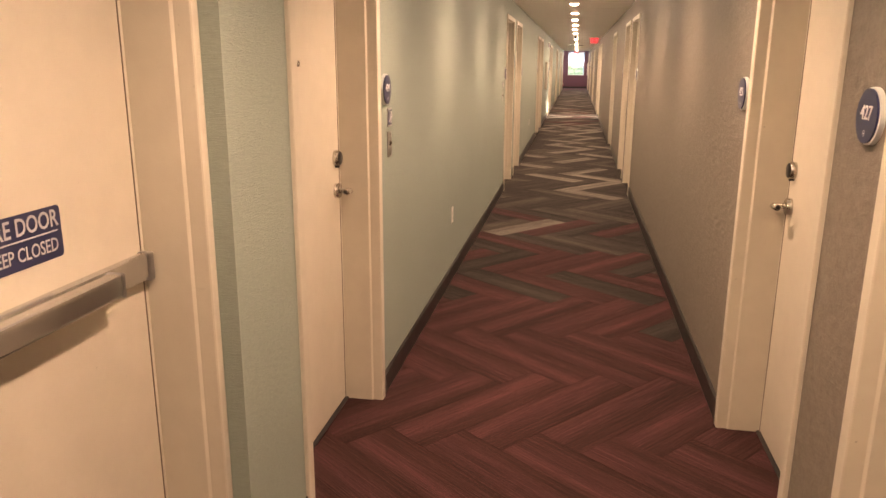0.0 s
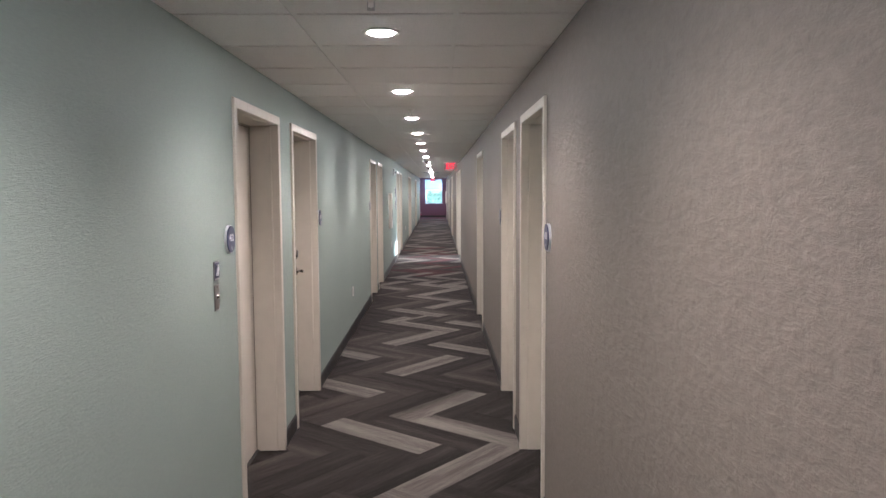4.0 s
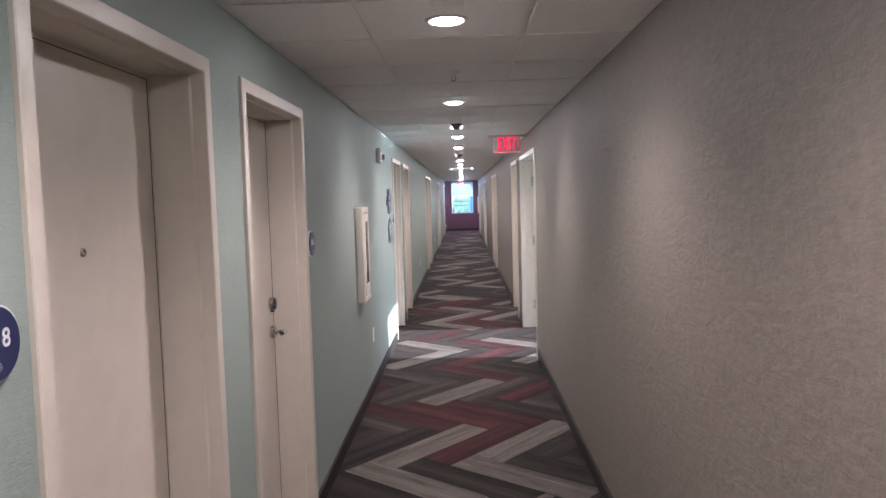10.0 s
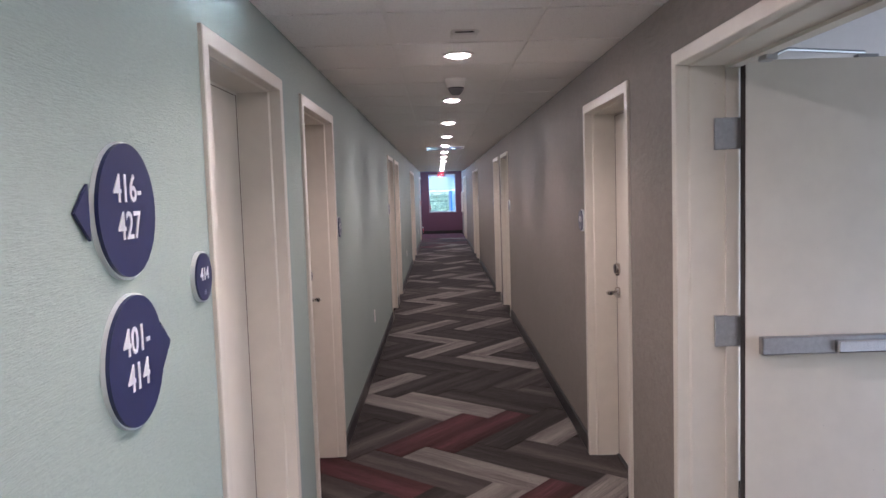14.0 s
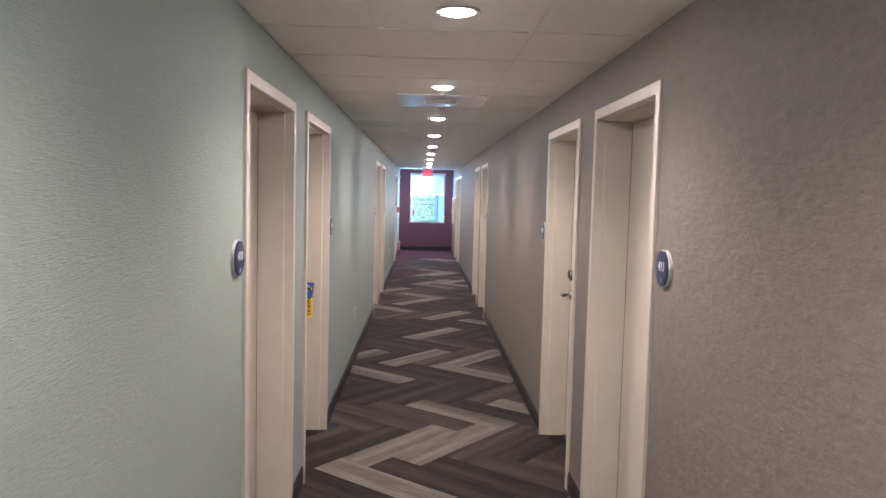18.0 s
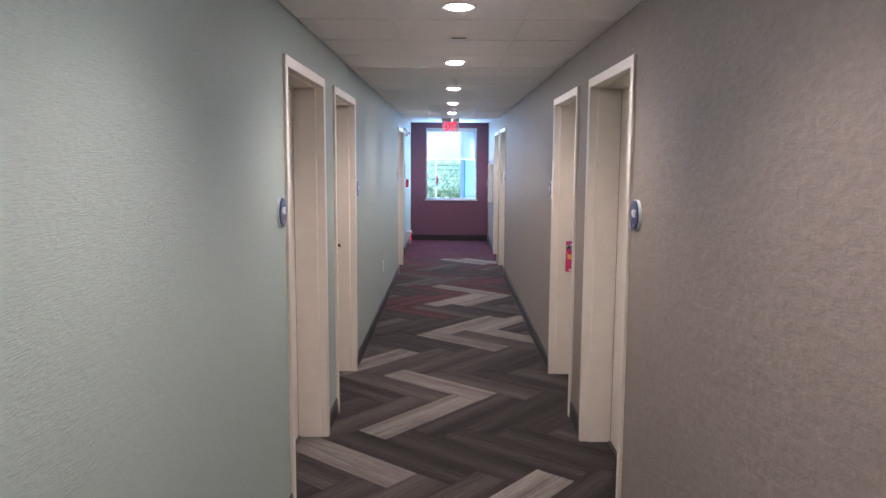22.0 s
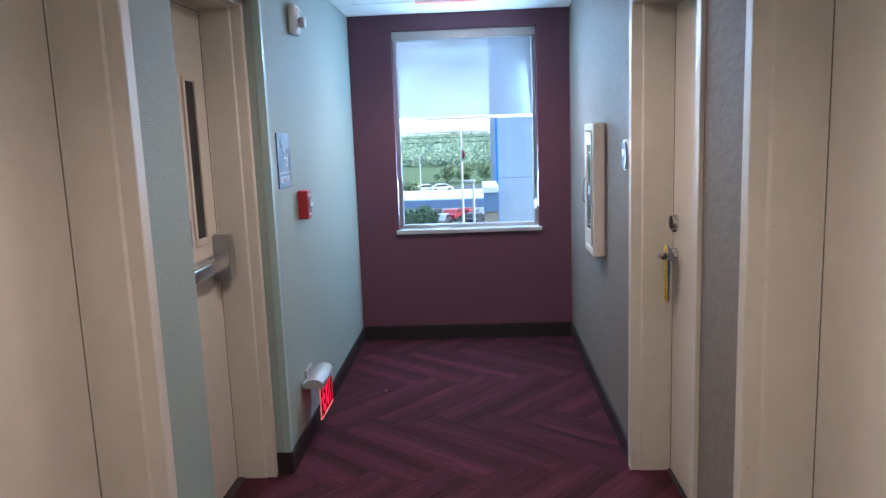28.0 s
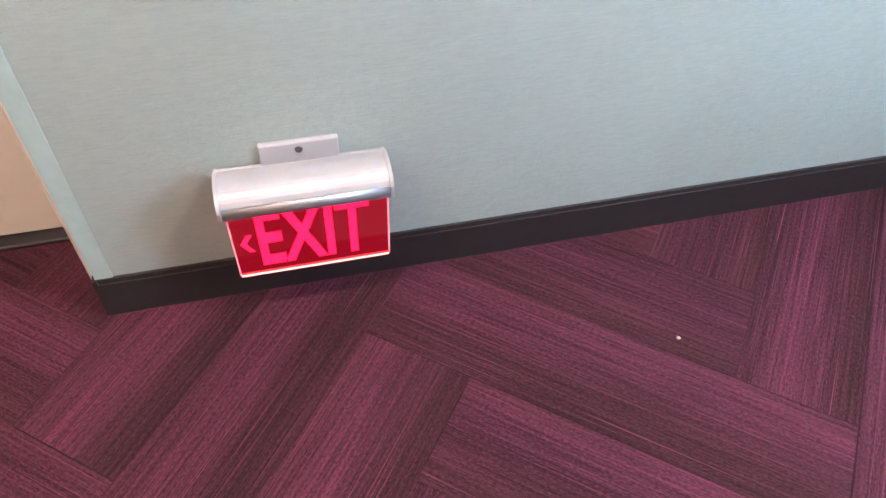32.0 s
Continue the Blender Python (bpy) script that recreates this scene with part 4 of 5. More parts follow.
e2 = thing("exit_sign", pose(-0.017, 45.80, CEIL_END), "red edge-lit exit sign before the window from a silver housing", "exit sign", "exit signs")
part("mounting_bar", blocks([(-0.155, 0.155, -0.03, 0.03, -0.088, 0.0)], 0.006, 2), M_ALU, e2, "silver mounting housing")
exit_pane(e2, 0.290, 0.172, -1, 0.0, -0.088)


def swept(bm, outline, x0, x1):
    """An outline in y and z drawn out along x."""
    a = [bm.verts.new((x0, y, z)) for y, z in outline]
    b = [bm.verts.new((x1, y, z)) for y, z in outline]
    for i in range(len(outline)):
        j = (i + 1) % len(outline)
        bm.faces.new((a[i], a[j], b[j], b[i]))
    bm.faces.new(a[::-1])
    bm.faces.new(b)
    bmesh.ops.recalc_face_normals(bm, faces=bm.faces[:])
    return bm


# low exit sign by the skirting
e3 = thing("exit_sign", on_left(45.998, 0.0, END_LEFT_X), "low wall-mounted red exit sign just above the carpet", "exit sign", "exit signs")
part("wall_bracket", blocks([(-0.068, 0.068, -0.012, 0.0, 0.315, 0.384)], 0.002), M_SATIN, e3, "white wall bracket")
bm = bmesh.new()
prof = [(-0.010, 0.314), (-0.098, 0.314), (-0.105, 0.319)]
prof += [(-0.0575 - 0.0475 * math.cos(radians(11.25 * i)), 0.328 + 0.034 * math.sin(radians(11.25 * i))) for i in range(15)] + [(-0.010, 0.345)]
part("housing", swept(bm, prof, -0.141, 0.141), M_SATIN, e3, "rounded silver housing")
lip = [(-0.098, 0.313)] + [(-0.099 - 0.0115 * math.cos(radians(a)), 0.3265 + 0.0135 * math.sin(radians(a))) for a in range(-80, 81, 20)]
part("front_lip", swept(bmesh.new(), lip, -0.1405, 0.1405), M_ALU, e3, "rounded silver lip along the front", smooth=True)
for s in (-1, 1):
    pr = [(y + (-0.006 if y < -0.05 else 0), z + 0.002) for y, z in prof]
    part("end_cap", swept(bmesh.new(), pr, *sorted((s * 0.141, s * 0.147))), M_SATIN, e3)
exit_pane(e3, 0.272, 0.158, -1, -0.090, 0.314, M_EXITPINK)
bm = bmesh.new()
lathe(bm, [(0.0, 0.001), (0.0035, 0.0018), (0.006, 0.0018), (0.007, 0.0)], 12, Matrix.Translation((0, -0.012, 0.368)) @ Matrix.Rotation(radians(90), 4, "X"))
part("screw", bm, M_GAPSHADE_SCREW, e3, "dark bracket screw")

# ---- signs on the walls ----


def room_sign(num, m):
    s = thing("room_number_sign", m, f"round navy room sign with white number {num}", "room sign", "room number signs")
    part("backing", prism(bmesh.new(), disc_outline(0.0665, 36, 0.004, 0), -0.012, 0), M_SIGNBACK, s, "frosted white backing disc")
    part("face", prism(bmesh.new(), disc_outline(0.0630, 36, -0.001, 0), -0.017, -0.012), M_NAVY, s)
    lettering("number", num, 0.046, M_SIGNTEXT, s, -0.001, -0.017, 0.006, 0.0005, 0.0015)
    bm = bmesh.new()
    n = 20
    ring = [[bm.verts.new((-0.001 + r * math.cos(2 * math.pi * i / n), -0.0178, -0.040 + r * math.sin(2 * math.pi * i / n))) for i in range(n)] for r in (0.0075, 0.0060)]
    for i in range(n):
        bm.faces.new((ring[0][i], ring[1][i], ring[1][(i + 1) % n], ring[0][(i + 1) % n]))
    block(bm, -0.005, 0.003, -0.0178, -0.017, -0.0415, -0.0390)
    part("symbol", bm, M_SIGNTEXT, s)
    return s


SIGN_Z = 1.420
SIGN_SHIFT = {"402": -0.085, "408": -0.034, "412": -0.012, "416": -0.017, "418": -0.012, "422": -0.020, "411": -0.013}
for y, num, sx in LEFT_DOORS:
    room_sign(num, on_left(y + sx * 0.6175 + SIGN_SHIFT.get(num, 0.0), SIGN_Z))
for y, num, sx in RIGHT_DOORS:
    room_sign(num, on_right(y - sx * 0.6175 + SIGN_SHIFT.get(num, 0.0) if num != "427" else 0.085, SIGN_Z))

s = thing("linen_sign", on_right(LINEN_Y + LINEN_W / 2 + 0.125, 1.376), "navy rectangular linen storage sign on the taupe wall", "sign", "door signs")
part("plate", blocks([(-0.100, 0.100, -0.006, 0, -0.055, 0.055)], 0.002), M_NAVY, s)
lettering("sign_text", "LINEN", 0.034, M_SIGNTEXT, s, 0.0, -0.006, 0.018, 0.0006, 0.001)
lettering("sign_text", "STORAGE", 0.034, M_SIGNTEXT, s, 0.0, -0.006, -0.018, 0.0006, 0.001)


def direction_sign(text, z, side):
    s = thing("direction_sign", on_left(20.94, z), f"large round navy wayfinding sign reading {text.replace(chr(10), ' ')}", "direction sign", "wayfinding signs")
    part("backing", prism(bmesh.new(), disc_outline(0.139, 48, 0.006, -0.002), -0.010, 0), M_SIGNBACK, s, "frosted white backing disc")
    part("face", prism(bmesh.new(), disc_outline(0.134, 48, 0.0, 0), -0.018, -0.010), M_NAVY, s)
    tri = [(side * 0.150, 0.052), (side * 0.204, 0.0), (side * 0.150, -0.052)]
    part("arrow", prism(bmesh.new(), tri, -0.009, -0.003), M_NAVY, s, "navy arrow")
    lettering("number_text", text, 0.078, M_SIGNTEXT, s, -0.004, -0.018, 0.004, 0.0007, 0.002, 0.92, 1.0, 0.95)
    return s


direction_sign("416-\n427", 1.606, -1)
direction_sign("401-\n414", 1.300, 1)

for y in (7.735 - DOOR_W / 2 - 0.33, 0.825 + DOOR_W / 2 + 0.185):
    p = thing("access_sign", on_left(y, 1.294), "small grey access symbol plate beside a door", "sign", "access signs")
    part("plate", blocks([(-0.036, 0.036, -0.005, 0, -0.042, 0.042)], 0.002), M_STEEL, p)
    part("field", blocks([(-0.030, 0.030, -0.0065, -0.005, -0.034, 0.034)]), M_NAVY, p)
    bm = bmesh.new()
    tube(bm, [(-0.006, -0.008, 0.024), (0.010, -0.008, 0.020), (0.014, -0.008, 0.004), (0.004, -0.008, -0.006), (0.002, -0.008, -0.024)], 0.0035, 6)
    tube(bm, [(-0.020, -0.008, -0.020), (0.018, -0.008, 0.026)], 0.0022, 6)
    part("symbol", bm, M_SIGNTEXT, p)
    p = thing("door_bell", on_left(y, 1.172), "brushed steel door bell plate with a round button", "door bell", "door bells")
    part("plate", blocks([(-0.035, 0.035, -0.004, 0, -0.058, 0.058)], 0.002), M_STEEL, p)
    bm = bmesh.new()
    lathe(bm, [(0.0, 0.010), (0.007, 0.009), (0.009, 0.004), (0.012, 0.004), (0.013, 0.0)], 18, Matrix.Translation((0, -0.004, 0.004)) @ Matrix.Rotation(radians(90), 4, "X"))
    part("button", bm, M_NICKEL, p, smooth=True)
    bm = bmesh.new()
    for z in (-0.046, 0.046):
        lathe(bm, [(0.0, 0.0012), (0.0035, 0.001), (0.004, 0)], 10, Matrix.Translation((0, -0.004, z)) @ Matrix.Rotation(radians(90), 4, "X"))
    part("screw", bm, M_NICKEL, p)


def outlet(y):
    o = thing("wall_outlet", on_left(y, 0.478), "white duplex socket plate low on the mint wall", "socket", "wall sockets")
    part("plate", blocks([(-0.035, 0.035, -0.006, 0, -0.057, 0.057)], 0.003, 2), M_WHITE, o)
    for z in (-0.020, 0.020):
        r = part("receptacle", blocks([(-0.017, 0.017, -0.008, -0.006, z - 0.014, z + 0.014)], 0.0015), M_WHITE, o)
        part("slots", blocks([(-0.008, -0.006, -0.0085, -0.008, z - 0.002, z + 0.007), (0.006, 0.008, -0.0085, -0.008, z - 0.001, z + 0.006), (-0.002, 0.002, -0.0085, -0.008, z - 0.010, z - 0.006)]), M_BLACK, r)
    return o


first = None
for y in (3.33, 12.11, 19.34, 26.3, 33.28, 40.80):
    first = copy_thing(first, on_left(y, 0.478)) if first else outlet(y)


def strobe(m):
    s = thing("fire_strobe", m, "white wall strobe and sounder with clear lens", "fire alarm", "fire strobes")
    part("housing", blocks([(-0.055, 0.055, -0.045, 0, -0.072, 0.072)], 0.016, 3), M_WHITE, s)
    part("lens", blocks([(-0.004, 0.030, -0.075, -0.044, -0.038, 0.012)], 0.007, 2), M_ALU, s, "clear strobe lens")
    part("grille", blocks([(-0.012, 0.036, -0.048, -0.044, 0.024, 0.030), (-0.012, 0.036, -0.048, -0.044, 0.036, 0.042), (-0.012, 0.036, -0.048, -0.044, 0.048, 0.054)], 0.001), M_IVORY, s)
    for i, c in enumerate("FIRE"):
        lettering("letter", c, 0.022, M_RED, s, -0.033, -0.0455, 0.042 - 0.026 * i, 0.0, 0.001)
    return s


st = strobe(on_left(20.075, 2.045))
copy_thing(st, on_left(46.12, 2.125, END_LEFT_X))


def cabinet(m):
    """A shallow steel cabinet with a narrow glazed door and an extinguisher inside."""
    c = thing("extinguisher_cabinet", m, "ivory fire extinguisher cabinet with a narrow glass pane", "extinguisher cabinet", "extinguisher cabinets")
    w, h, dp = 0.158, 0.355, 0.066
    bm = bmesh.new()
    block(bm, -w, -w + 0.045, -dp, 0, -h, h, 0.012, 3)
    block(bm, w - 0.035, w, -dp, 0, -h, h, 0.012, 3)
    block(bm, -w + 0.030, w - 0.025, -dp, 0, h - 0.045, h, 0.012, 3)
    block(bm, -w + 0.030, w - 0.025, -dp, 0, -h, -h + 0.045, 0.012, 3)
    part("body", bm, M_IVORY, c)
    part("back_panel", blocks([(-w + 0.03, w - 0.02, -0.006, -0.002, -h + 0.03, h - 0.03)]), M_IVORY, c)
    x0, x1, z0, z1 = -w + 0.048, w - 0.038, -h + 0.049, h - 0.049
    g0, g1, k0, k1 = x0 + 0.045, x1 - 0.035, z0 + 0.085, z1 - 0.060
    yf, yb = -dp - 0.002, -dp + 0.010
    door = part("cabinet_door", blocks([(x0, g0, yf, yb, z0, z1), (g1, x1, yf, yb, z0, z1), (g0, g1, yf, yb, z0, k0), (g0, g1, yf, yb, k1, z1)], 0.0012), M_IVORY, c)
    part("pane", blocks([(g0, g1, yf + 0.004, yf + 0.008, k0, k1)]), M_CABGLASS, door, "narrow clear pane").visible_shadow = False
    bm = bmesh.new()
    tube(bm, [(g0 - 0.018, yf, 0.056), (g0 - 0.018, yf - 0.015, 0.054), (g0 - 0.018, yf - 0.018, -0.010), (g0 - 0.018, yf - 0.015, -0.074), (g0 - 0.018, yf, -0.076)], 0.0045, 8)
    part("pull_handle", bm, M_STEEL, door, "steel pull handle", smooth=True)
    prof = [(0.0, z0 + 0.010)]
    for i in range(30):
        prof += [(0.0042, z0 + 0.010 + 0.02 * i), (0.0042, z0 + 0.026 + 0.02 * i), (0.0030, z0 + 0.0265 + 0.02 * i), (0.0030, z0 + 0.0295 + 0.02 * i)]
    prof.append((0.0, prof[-1][1]))
    part("piano_hinge", lathe(bmesh.new(), prof, 8, Matrix.Translation((x1 + 0.003, yf, 0))), M_STEEL, c, "knuckled piano hinge")
    e = part("extinguisher", lathe(bmesh.new(), [(0.0, -0.26), (0.033, -0.26), (0.036, -0.25), (0.036, 0.02), (0.030, 0.055), (0.012, 0.075), (0.010, 0.10), (0.0, 0.10)], 20, Matrix.Translation((0.012, -0.033, 0)) @ Matrix.Diagonal((0.70, 0.70, 1.0, 1.0))), M_RED, c, "red extinguisher bottle", smooth=True)
    part("nozzle_head", blocks([(-0.02, 0.045, -0.050, -0.018, 0.10, 0.135), (-0.03, 0.05, -0.042, -0.026, 0.135, 0.148)], 0.004), M_BLACK, e)
    tag = [(-0.02, 0.20), (0.012, 0.225), (0.035, 0.17), (0.030, 0.06), (0.002, 0.085), (-0.018, 0.13)]
    part("inspection_tag", prism(bmesh.new(), tag, -0.0585, -0.0575), M_PAPER, e, "white paper inspection tag")
    return c


cb = cabinet(on_left(18.645, 1.225))
copy_thing(cb, on_right(46.46, 1.213))

# fire alarm call point and stair sign beside the end window
p = thing("fire_pull_station", on_left(46.075, 1.215, END_LEFT_X), "red fire alarm pull station with a white handle", "fire alarm")
part("housing", blocks([(-0.044, 0.044, -0.052, 0, -0.072, 0.072)], 0.006, 2), M_RED, p)
part("recess", blocks([(-0.030, 0.030, -0.0535, -0.052, -0.020, 0.034)]), M_BLACK, p, "dark recess behind the handle")
part("pull_handle", blocks([(-0.026, 0.026, -0.062, -0.0535, -0.008, 0.008), (-0.008, 0.008, -0.060, -0.0535, 0.008, 0.026)], 0.002), M_WHITE, p, "white pull handle")
part("label_bar", blocks([(-0.026, 0.026, -0.0535, -0.052, -0.052, -0.044)]), M_SIGNTEXT, p)
part("label_bar", blocks([(-0.020, 0.020, -0.0535, -0.052, 0.046, 0.052)]), M_SIGNTEXT, p)
s = thing("stair_sign", on_left(45.815, 1.449, END_LEFT_X), "navy stair sign with white steps, reading EXIT/STAIRS", "sign", "door signs")
part("plate", blocks([(-0.110, 0.110, -0.006, 0, -0.128, 0.128)], 0.002), M_NAVY, s)
lettering("sign_text", "EXIT/STAIRS", 0.040, M_SIGNTEXT, s, 0.0, -0.006, -0.090, 0.0005, 0.001, 0.78)
bm = bmesh.new()
for i in range(4):
    x, z = -0.050 + 0.026 * i, 0.085 - 0.036 * i
    block(bm, x, x + 0.026, -0.0075, -0.006, z - 0.006, z + 0.002)
    block(bm, x + 0.020, x + 0.026, -0.0075, -0.006, z - 0.036, z - 0.006)
block(bm, 0.048, 0.056, -0.0075, -0.006, -0.030, 0.05)
part("steps_symbol", bm, M_SIGNTEXT, s)
part("rule", blocks([(-0.095, 0.095, -0.0075, -0.006, -0.060, -0.056)]), M_SIGNTEXT, s)

# ---- cards hung on lever handles ----


def hanger(m, mats, label, text=""):
    """A die-cut card with a slot over the lever, a second card behind it."""
    h = thing("door_hanger", m, label, "door hanger", "door hangers")
    w, top, bot = 0.040, 0.042, -0.190
    n = 16
    for k, (mat, dy, dx, rot) in enumerate(((mats[0], -0.004, 0.0, 0), (mats[1], 0.003, 0.014, 5))):
        bm = bmesh.new()
        hole = disc_outline(0.024, n, 0, 0.004)
        out = []
        for i in range(n):
            c, s = math.cos(2 * math.pi * i / n), math.sin(2 * math.pi * i / n)
            q = min(w / max(abs(c), 1e-6), (top if s > 0 else 0.045) / max(abs(s), 1e-6))
            out.append((q * c, q * s))
        vi = [bm.verts.new((x, 0, z)) for x, z in hole]
        vo = [bm.verts.new((x, 0, z)) for x, z in out]
        for i in range(n):
            bm.faces.new((vi[i], vi[(i + 1) % n], vo[(i + 1) % n], vo[i]))
        q = [bm.verts.new(p) for p in ((-w, 0, -0.045), (w, 0, -0.045), (w, 0, bot), (-w, 0, bot))]
        bm.faces.new(q)
        bmesh.ops.remove_doubles(bm, verts=bm.verts[:], dist=1e-4)
        r = bmesh.ops.extrude_face_region(bm, geom=bm.faces[:])
        bmesh.ops.translate(bm, verts=[v for v in r["geom"] if isinstance(v, bmesh.types.BMVert)], vec=(0, 0.0012, 0))
        bmesh.ops.recalc_face_normals(bm, faces=bm.faces[:])
        part("card", bm, mat, h, m=pose(dx, dy, 0, 0, rot, 0))
    if text:
        part("print_panel", blocks([(-0.012, 0.042, -0.0052, -0.004, -0.200, -0.062)], 0.0), M_YELLOW, h, "yellow printed panel")
        t = lettering("writing", text, 0.042, M_BLACK, h, 0.014, -0.0052, -0.125, 0.0012, 0.0006)
        t.matrix_basis = pose(0.014, -0.0055, -0.125, 90, -90, 0)
    else:
        part("writing_bars", blocks([(-0.026, 0.026, -0.0050, -0.004, -0.066 - 0.012 * i, -0.060 - 0.012 * i) for i in range(3)]), M_YELLOW, h)
        part("emblem", prism(bmesh.new(), disc_outline(0.009, 14, 0, -0.175), -0.0050, -0.004), M_SIGNTEXT, h)
    return h


def hang_at(y, sx, place, turn=-50):
    lx = sx * (DOOR_W / 2 - 0.121)
    return place(y) @ pose(lx - sx * 0.012, 0.119, 1.003, 0, 0, turn * sx)


hanger(hang_at(30.67, 1, on_left), (M_BLUE, M_BLUE), "blue and yellow card hanging from a lever, reading YAWN", "YAWN")
hanger(hang_at(37.86, -1, on_right), (M_MAGENTA, M_BLUE), "magenta card hanging from a door lever")
hanger(hang_at(45.12, -1, on_right, 4), (M_YELLOW, M_BLUE), "yellow card hanging from a door lever", "YAWN")

# a crumb on the carpet by the window
cr = put(lathe(bmesh.new(), [(0.0, 0.0), (0.003, 0.0005), (0.0042, 0.002), (0.0028, 0.004), (0.0, 0.0045)], 10), "crumb", M_TAN, m=pose(-0.51, 46.68, 0.0))
tagged(cr, "tiny pale crumb lying on the plum carpet", "crumb")

# ---- outdoors, seen from the fourth floor ----
GZ = -10.0


def sheet(name, x0, x1, y0, y1, z, mat, label, cat, kind="structure", thick=0.05):
    return tagged(put(blocks([(x0, x1, y0, y1, z - thick, z)]), name, mat), label, cat, kind=kind)


tagged(put(blocks([(-2500, 2500, -2500, 2500, GZ - 1.0, GZ)]), "ground", M_GRASS), "wide green ground around the building", "ground", kind="structure")
sheet("road", -70, 70, 172, 200, GZ + 0.03, M_ASPHALT, "grey asphalt parking strip beyond the lawn", "road")
sheet("pavement", -60, 40, 58, 172, GZ + 0.02, M_CONCRETE, "pale concrete forecourt and drive", "pavement")
sheet("road_forecourt", -60, 40, 128, 150, GZ + 0.04, M_ASPHALT, "asphalt parking area with cars", "road")
rng = random.Random(5)


def crown(bm, c, r, count, leaf, rnd, flat=0.8):
    """Many small leaf blades scattered through lumps of a crown."""
    lumps = [(Vector((rnd.gauss(0, 0.34), rnd.gauss(0, 0.34), rnd.uniform(-0.5, 0.6))) * r, r * rnd.uniform(0.28, 0.5)) for _ in range(15)]
    for _ in range(count):
        o, lr = lumps[rnd.randrange(15)]
        d = Vector((rnd.gauss(0, 1), rnd.gauss(0, 1), rnd.gauss(0, 1))).normalized() * lr * rnd.uniform(0.55, 1.0)
        p = Vector(c) + o + Vector((d.x, d.y, d.z * flat))
        a = Vector((rnd.gauss(0, 1), rnd.gauss(0, 1), rnd.gauss(0, 0.5))).normalized()
        b = a.orthogonal().normalized()
        s = leaf * rnd.uniform(0.6, 1.3)
        q = [bm.verts.new(p + a * s), bm.verts.new(p + b * s * 0.5), bm.verts.new(p - a * s), bm.verts.new(p - b * s * 0.5)]
        bm.faces.new(q)


def tree(x, y, h, r, count, leaf, seed, label):
    rnd = random.Random(seed)
    t = thing("tree", pose(x, y, GZ), label, "tree", "trees")
    bm = bmesh.new()
    tube(bm, [(0, 0, 0), (0.08, 0.03, h * 0.3), (-0.03, 0.06, h * 0.62)], h * 0.022, 10, h * 0.010)
    for i in range(6):
        a = i * 1.05 + rnd.random()
        z = h * (0.30 + 0.05 * i)
        tube(bm, [(0, 0, z), (math.cos(a) * r * 0.35, math.sin(a) * r * 0.35, z + r * 0.30), (math.cos(a) * r * 0.7, math.sin(a) * r * 0.7, z + r * 0.75)], h * 0.009, 6, h * 0.003)
    part("trunk", bm, M_BARK, t)
    bm = bmesh.new()
    crown(bm, (0, 0, h - r * 0.95), r, count, leaf, rnd)
    part("crown", bm, M_FOLIAGE, t)
    return t


tree(-2.95, 79.0, 8.05, 1.28, 4600, 0.085, 3, "leafy green tree standing in the forecourt")
for i, (x, y, h, r) in enumerate(((-7.4, 208, 4.6, 2.4), (-3.6, 211, 4.9, 2.7), (1.4, 206, 5.2, 2.8), (3.6, 209, 5.0, 2.6), (-10.4, 150, 5.2, 1.9))):
    tree(x, y, h, r, 1500, 0.26, 20 + i, "dark green broadleaf tree by the parking strip")
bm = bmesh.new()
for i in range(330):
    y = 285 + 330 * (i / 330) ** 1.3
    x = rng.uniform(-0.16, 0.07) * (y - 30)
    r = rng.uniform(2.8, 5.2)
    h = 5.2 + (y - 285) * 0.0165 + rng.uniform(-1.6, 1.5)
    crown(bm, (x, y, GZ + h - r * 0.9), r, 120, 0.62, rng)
tagged(put(bm, "far_woods", M_HAZED_FOLIAGE), "distant mixed woodland behind the parking", "woods", kind="stuff")

# the storeys below the corridor
rows = [(-1.15, 1.15, START_Y - 0.15, END_Y + 0.2, GZ, -0.20), (1.15, HX + 0.15, HY0 - 0.15, HY1 + 0.15, GZ, -0.20)]
tagged(put(blocks(rows), "wall_lower_storeys", M_PANEL2), "slate blue clad storeys below the corridor", "wall", kind="structure")

# neighbouring wing of the building
b = thing("neighbouring_wing", pose(0, 0, 0), "pale blue clad wing of the building with panel joints", "building")
rows = []
for i in range(6):
    z0 = GZ + 3.3 * i
    for q in range(3):
        rows.append((0.72 + 2.6 * q, 0.72 + 2.6 * q + 2.585, 67.8, 67.86, z0 + 0.012, z0 + 3.288))
for r in rows:
    part("panel", blocks([r], 0.004), M_PANEL, b)
part("side_wall", blocks([(0.68, 0.77, 67.86, 80.0, GZ, GZ + 19.8)]), M_PANEL2, b, "slate blue side wall")
part("core", blocks([(0.77, 8.5, 67.865, 80.0, GZ, GZ + 19.7)]), M_PANEL2, b)
part("accent_strip", blocks([(0.66, 0.73, 67.74, 67.80, GZ, GZ + 19.9)]), M_ACCENT, b, "bright blue vertical trim")
part("roof", blocks([(0.62, 8.6, 67.7, 80.1, GZ + 19.9, GZ + 20.2)]), M_ROOF, b)
b = thing("annexe", pose(0, 0, 0), "low tan annexe with a white parapet roof", "building")
part("wall", blocks([(0.22, 0.655, 65.2, 67.4, GZ, -0.95)]), M_TAN, b)
part("fascia", blocks([(0.20, 0.655, 65.1, 67.42, -0.95, -0.36)]), M_PANEL2, b)
part("parapet", blocks([(0.16, 0.655, 65.0, 67.45, -0.36, -0.17)], 0.02), M_ROOF, b)
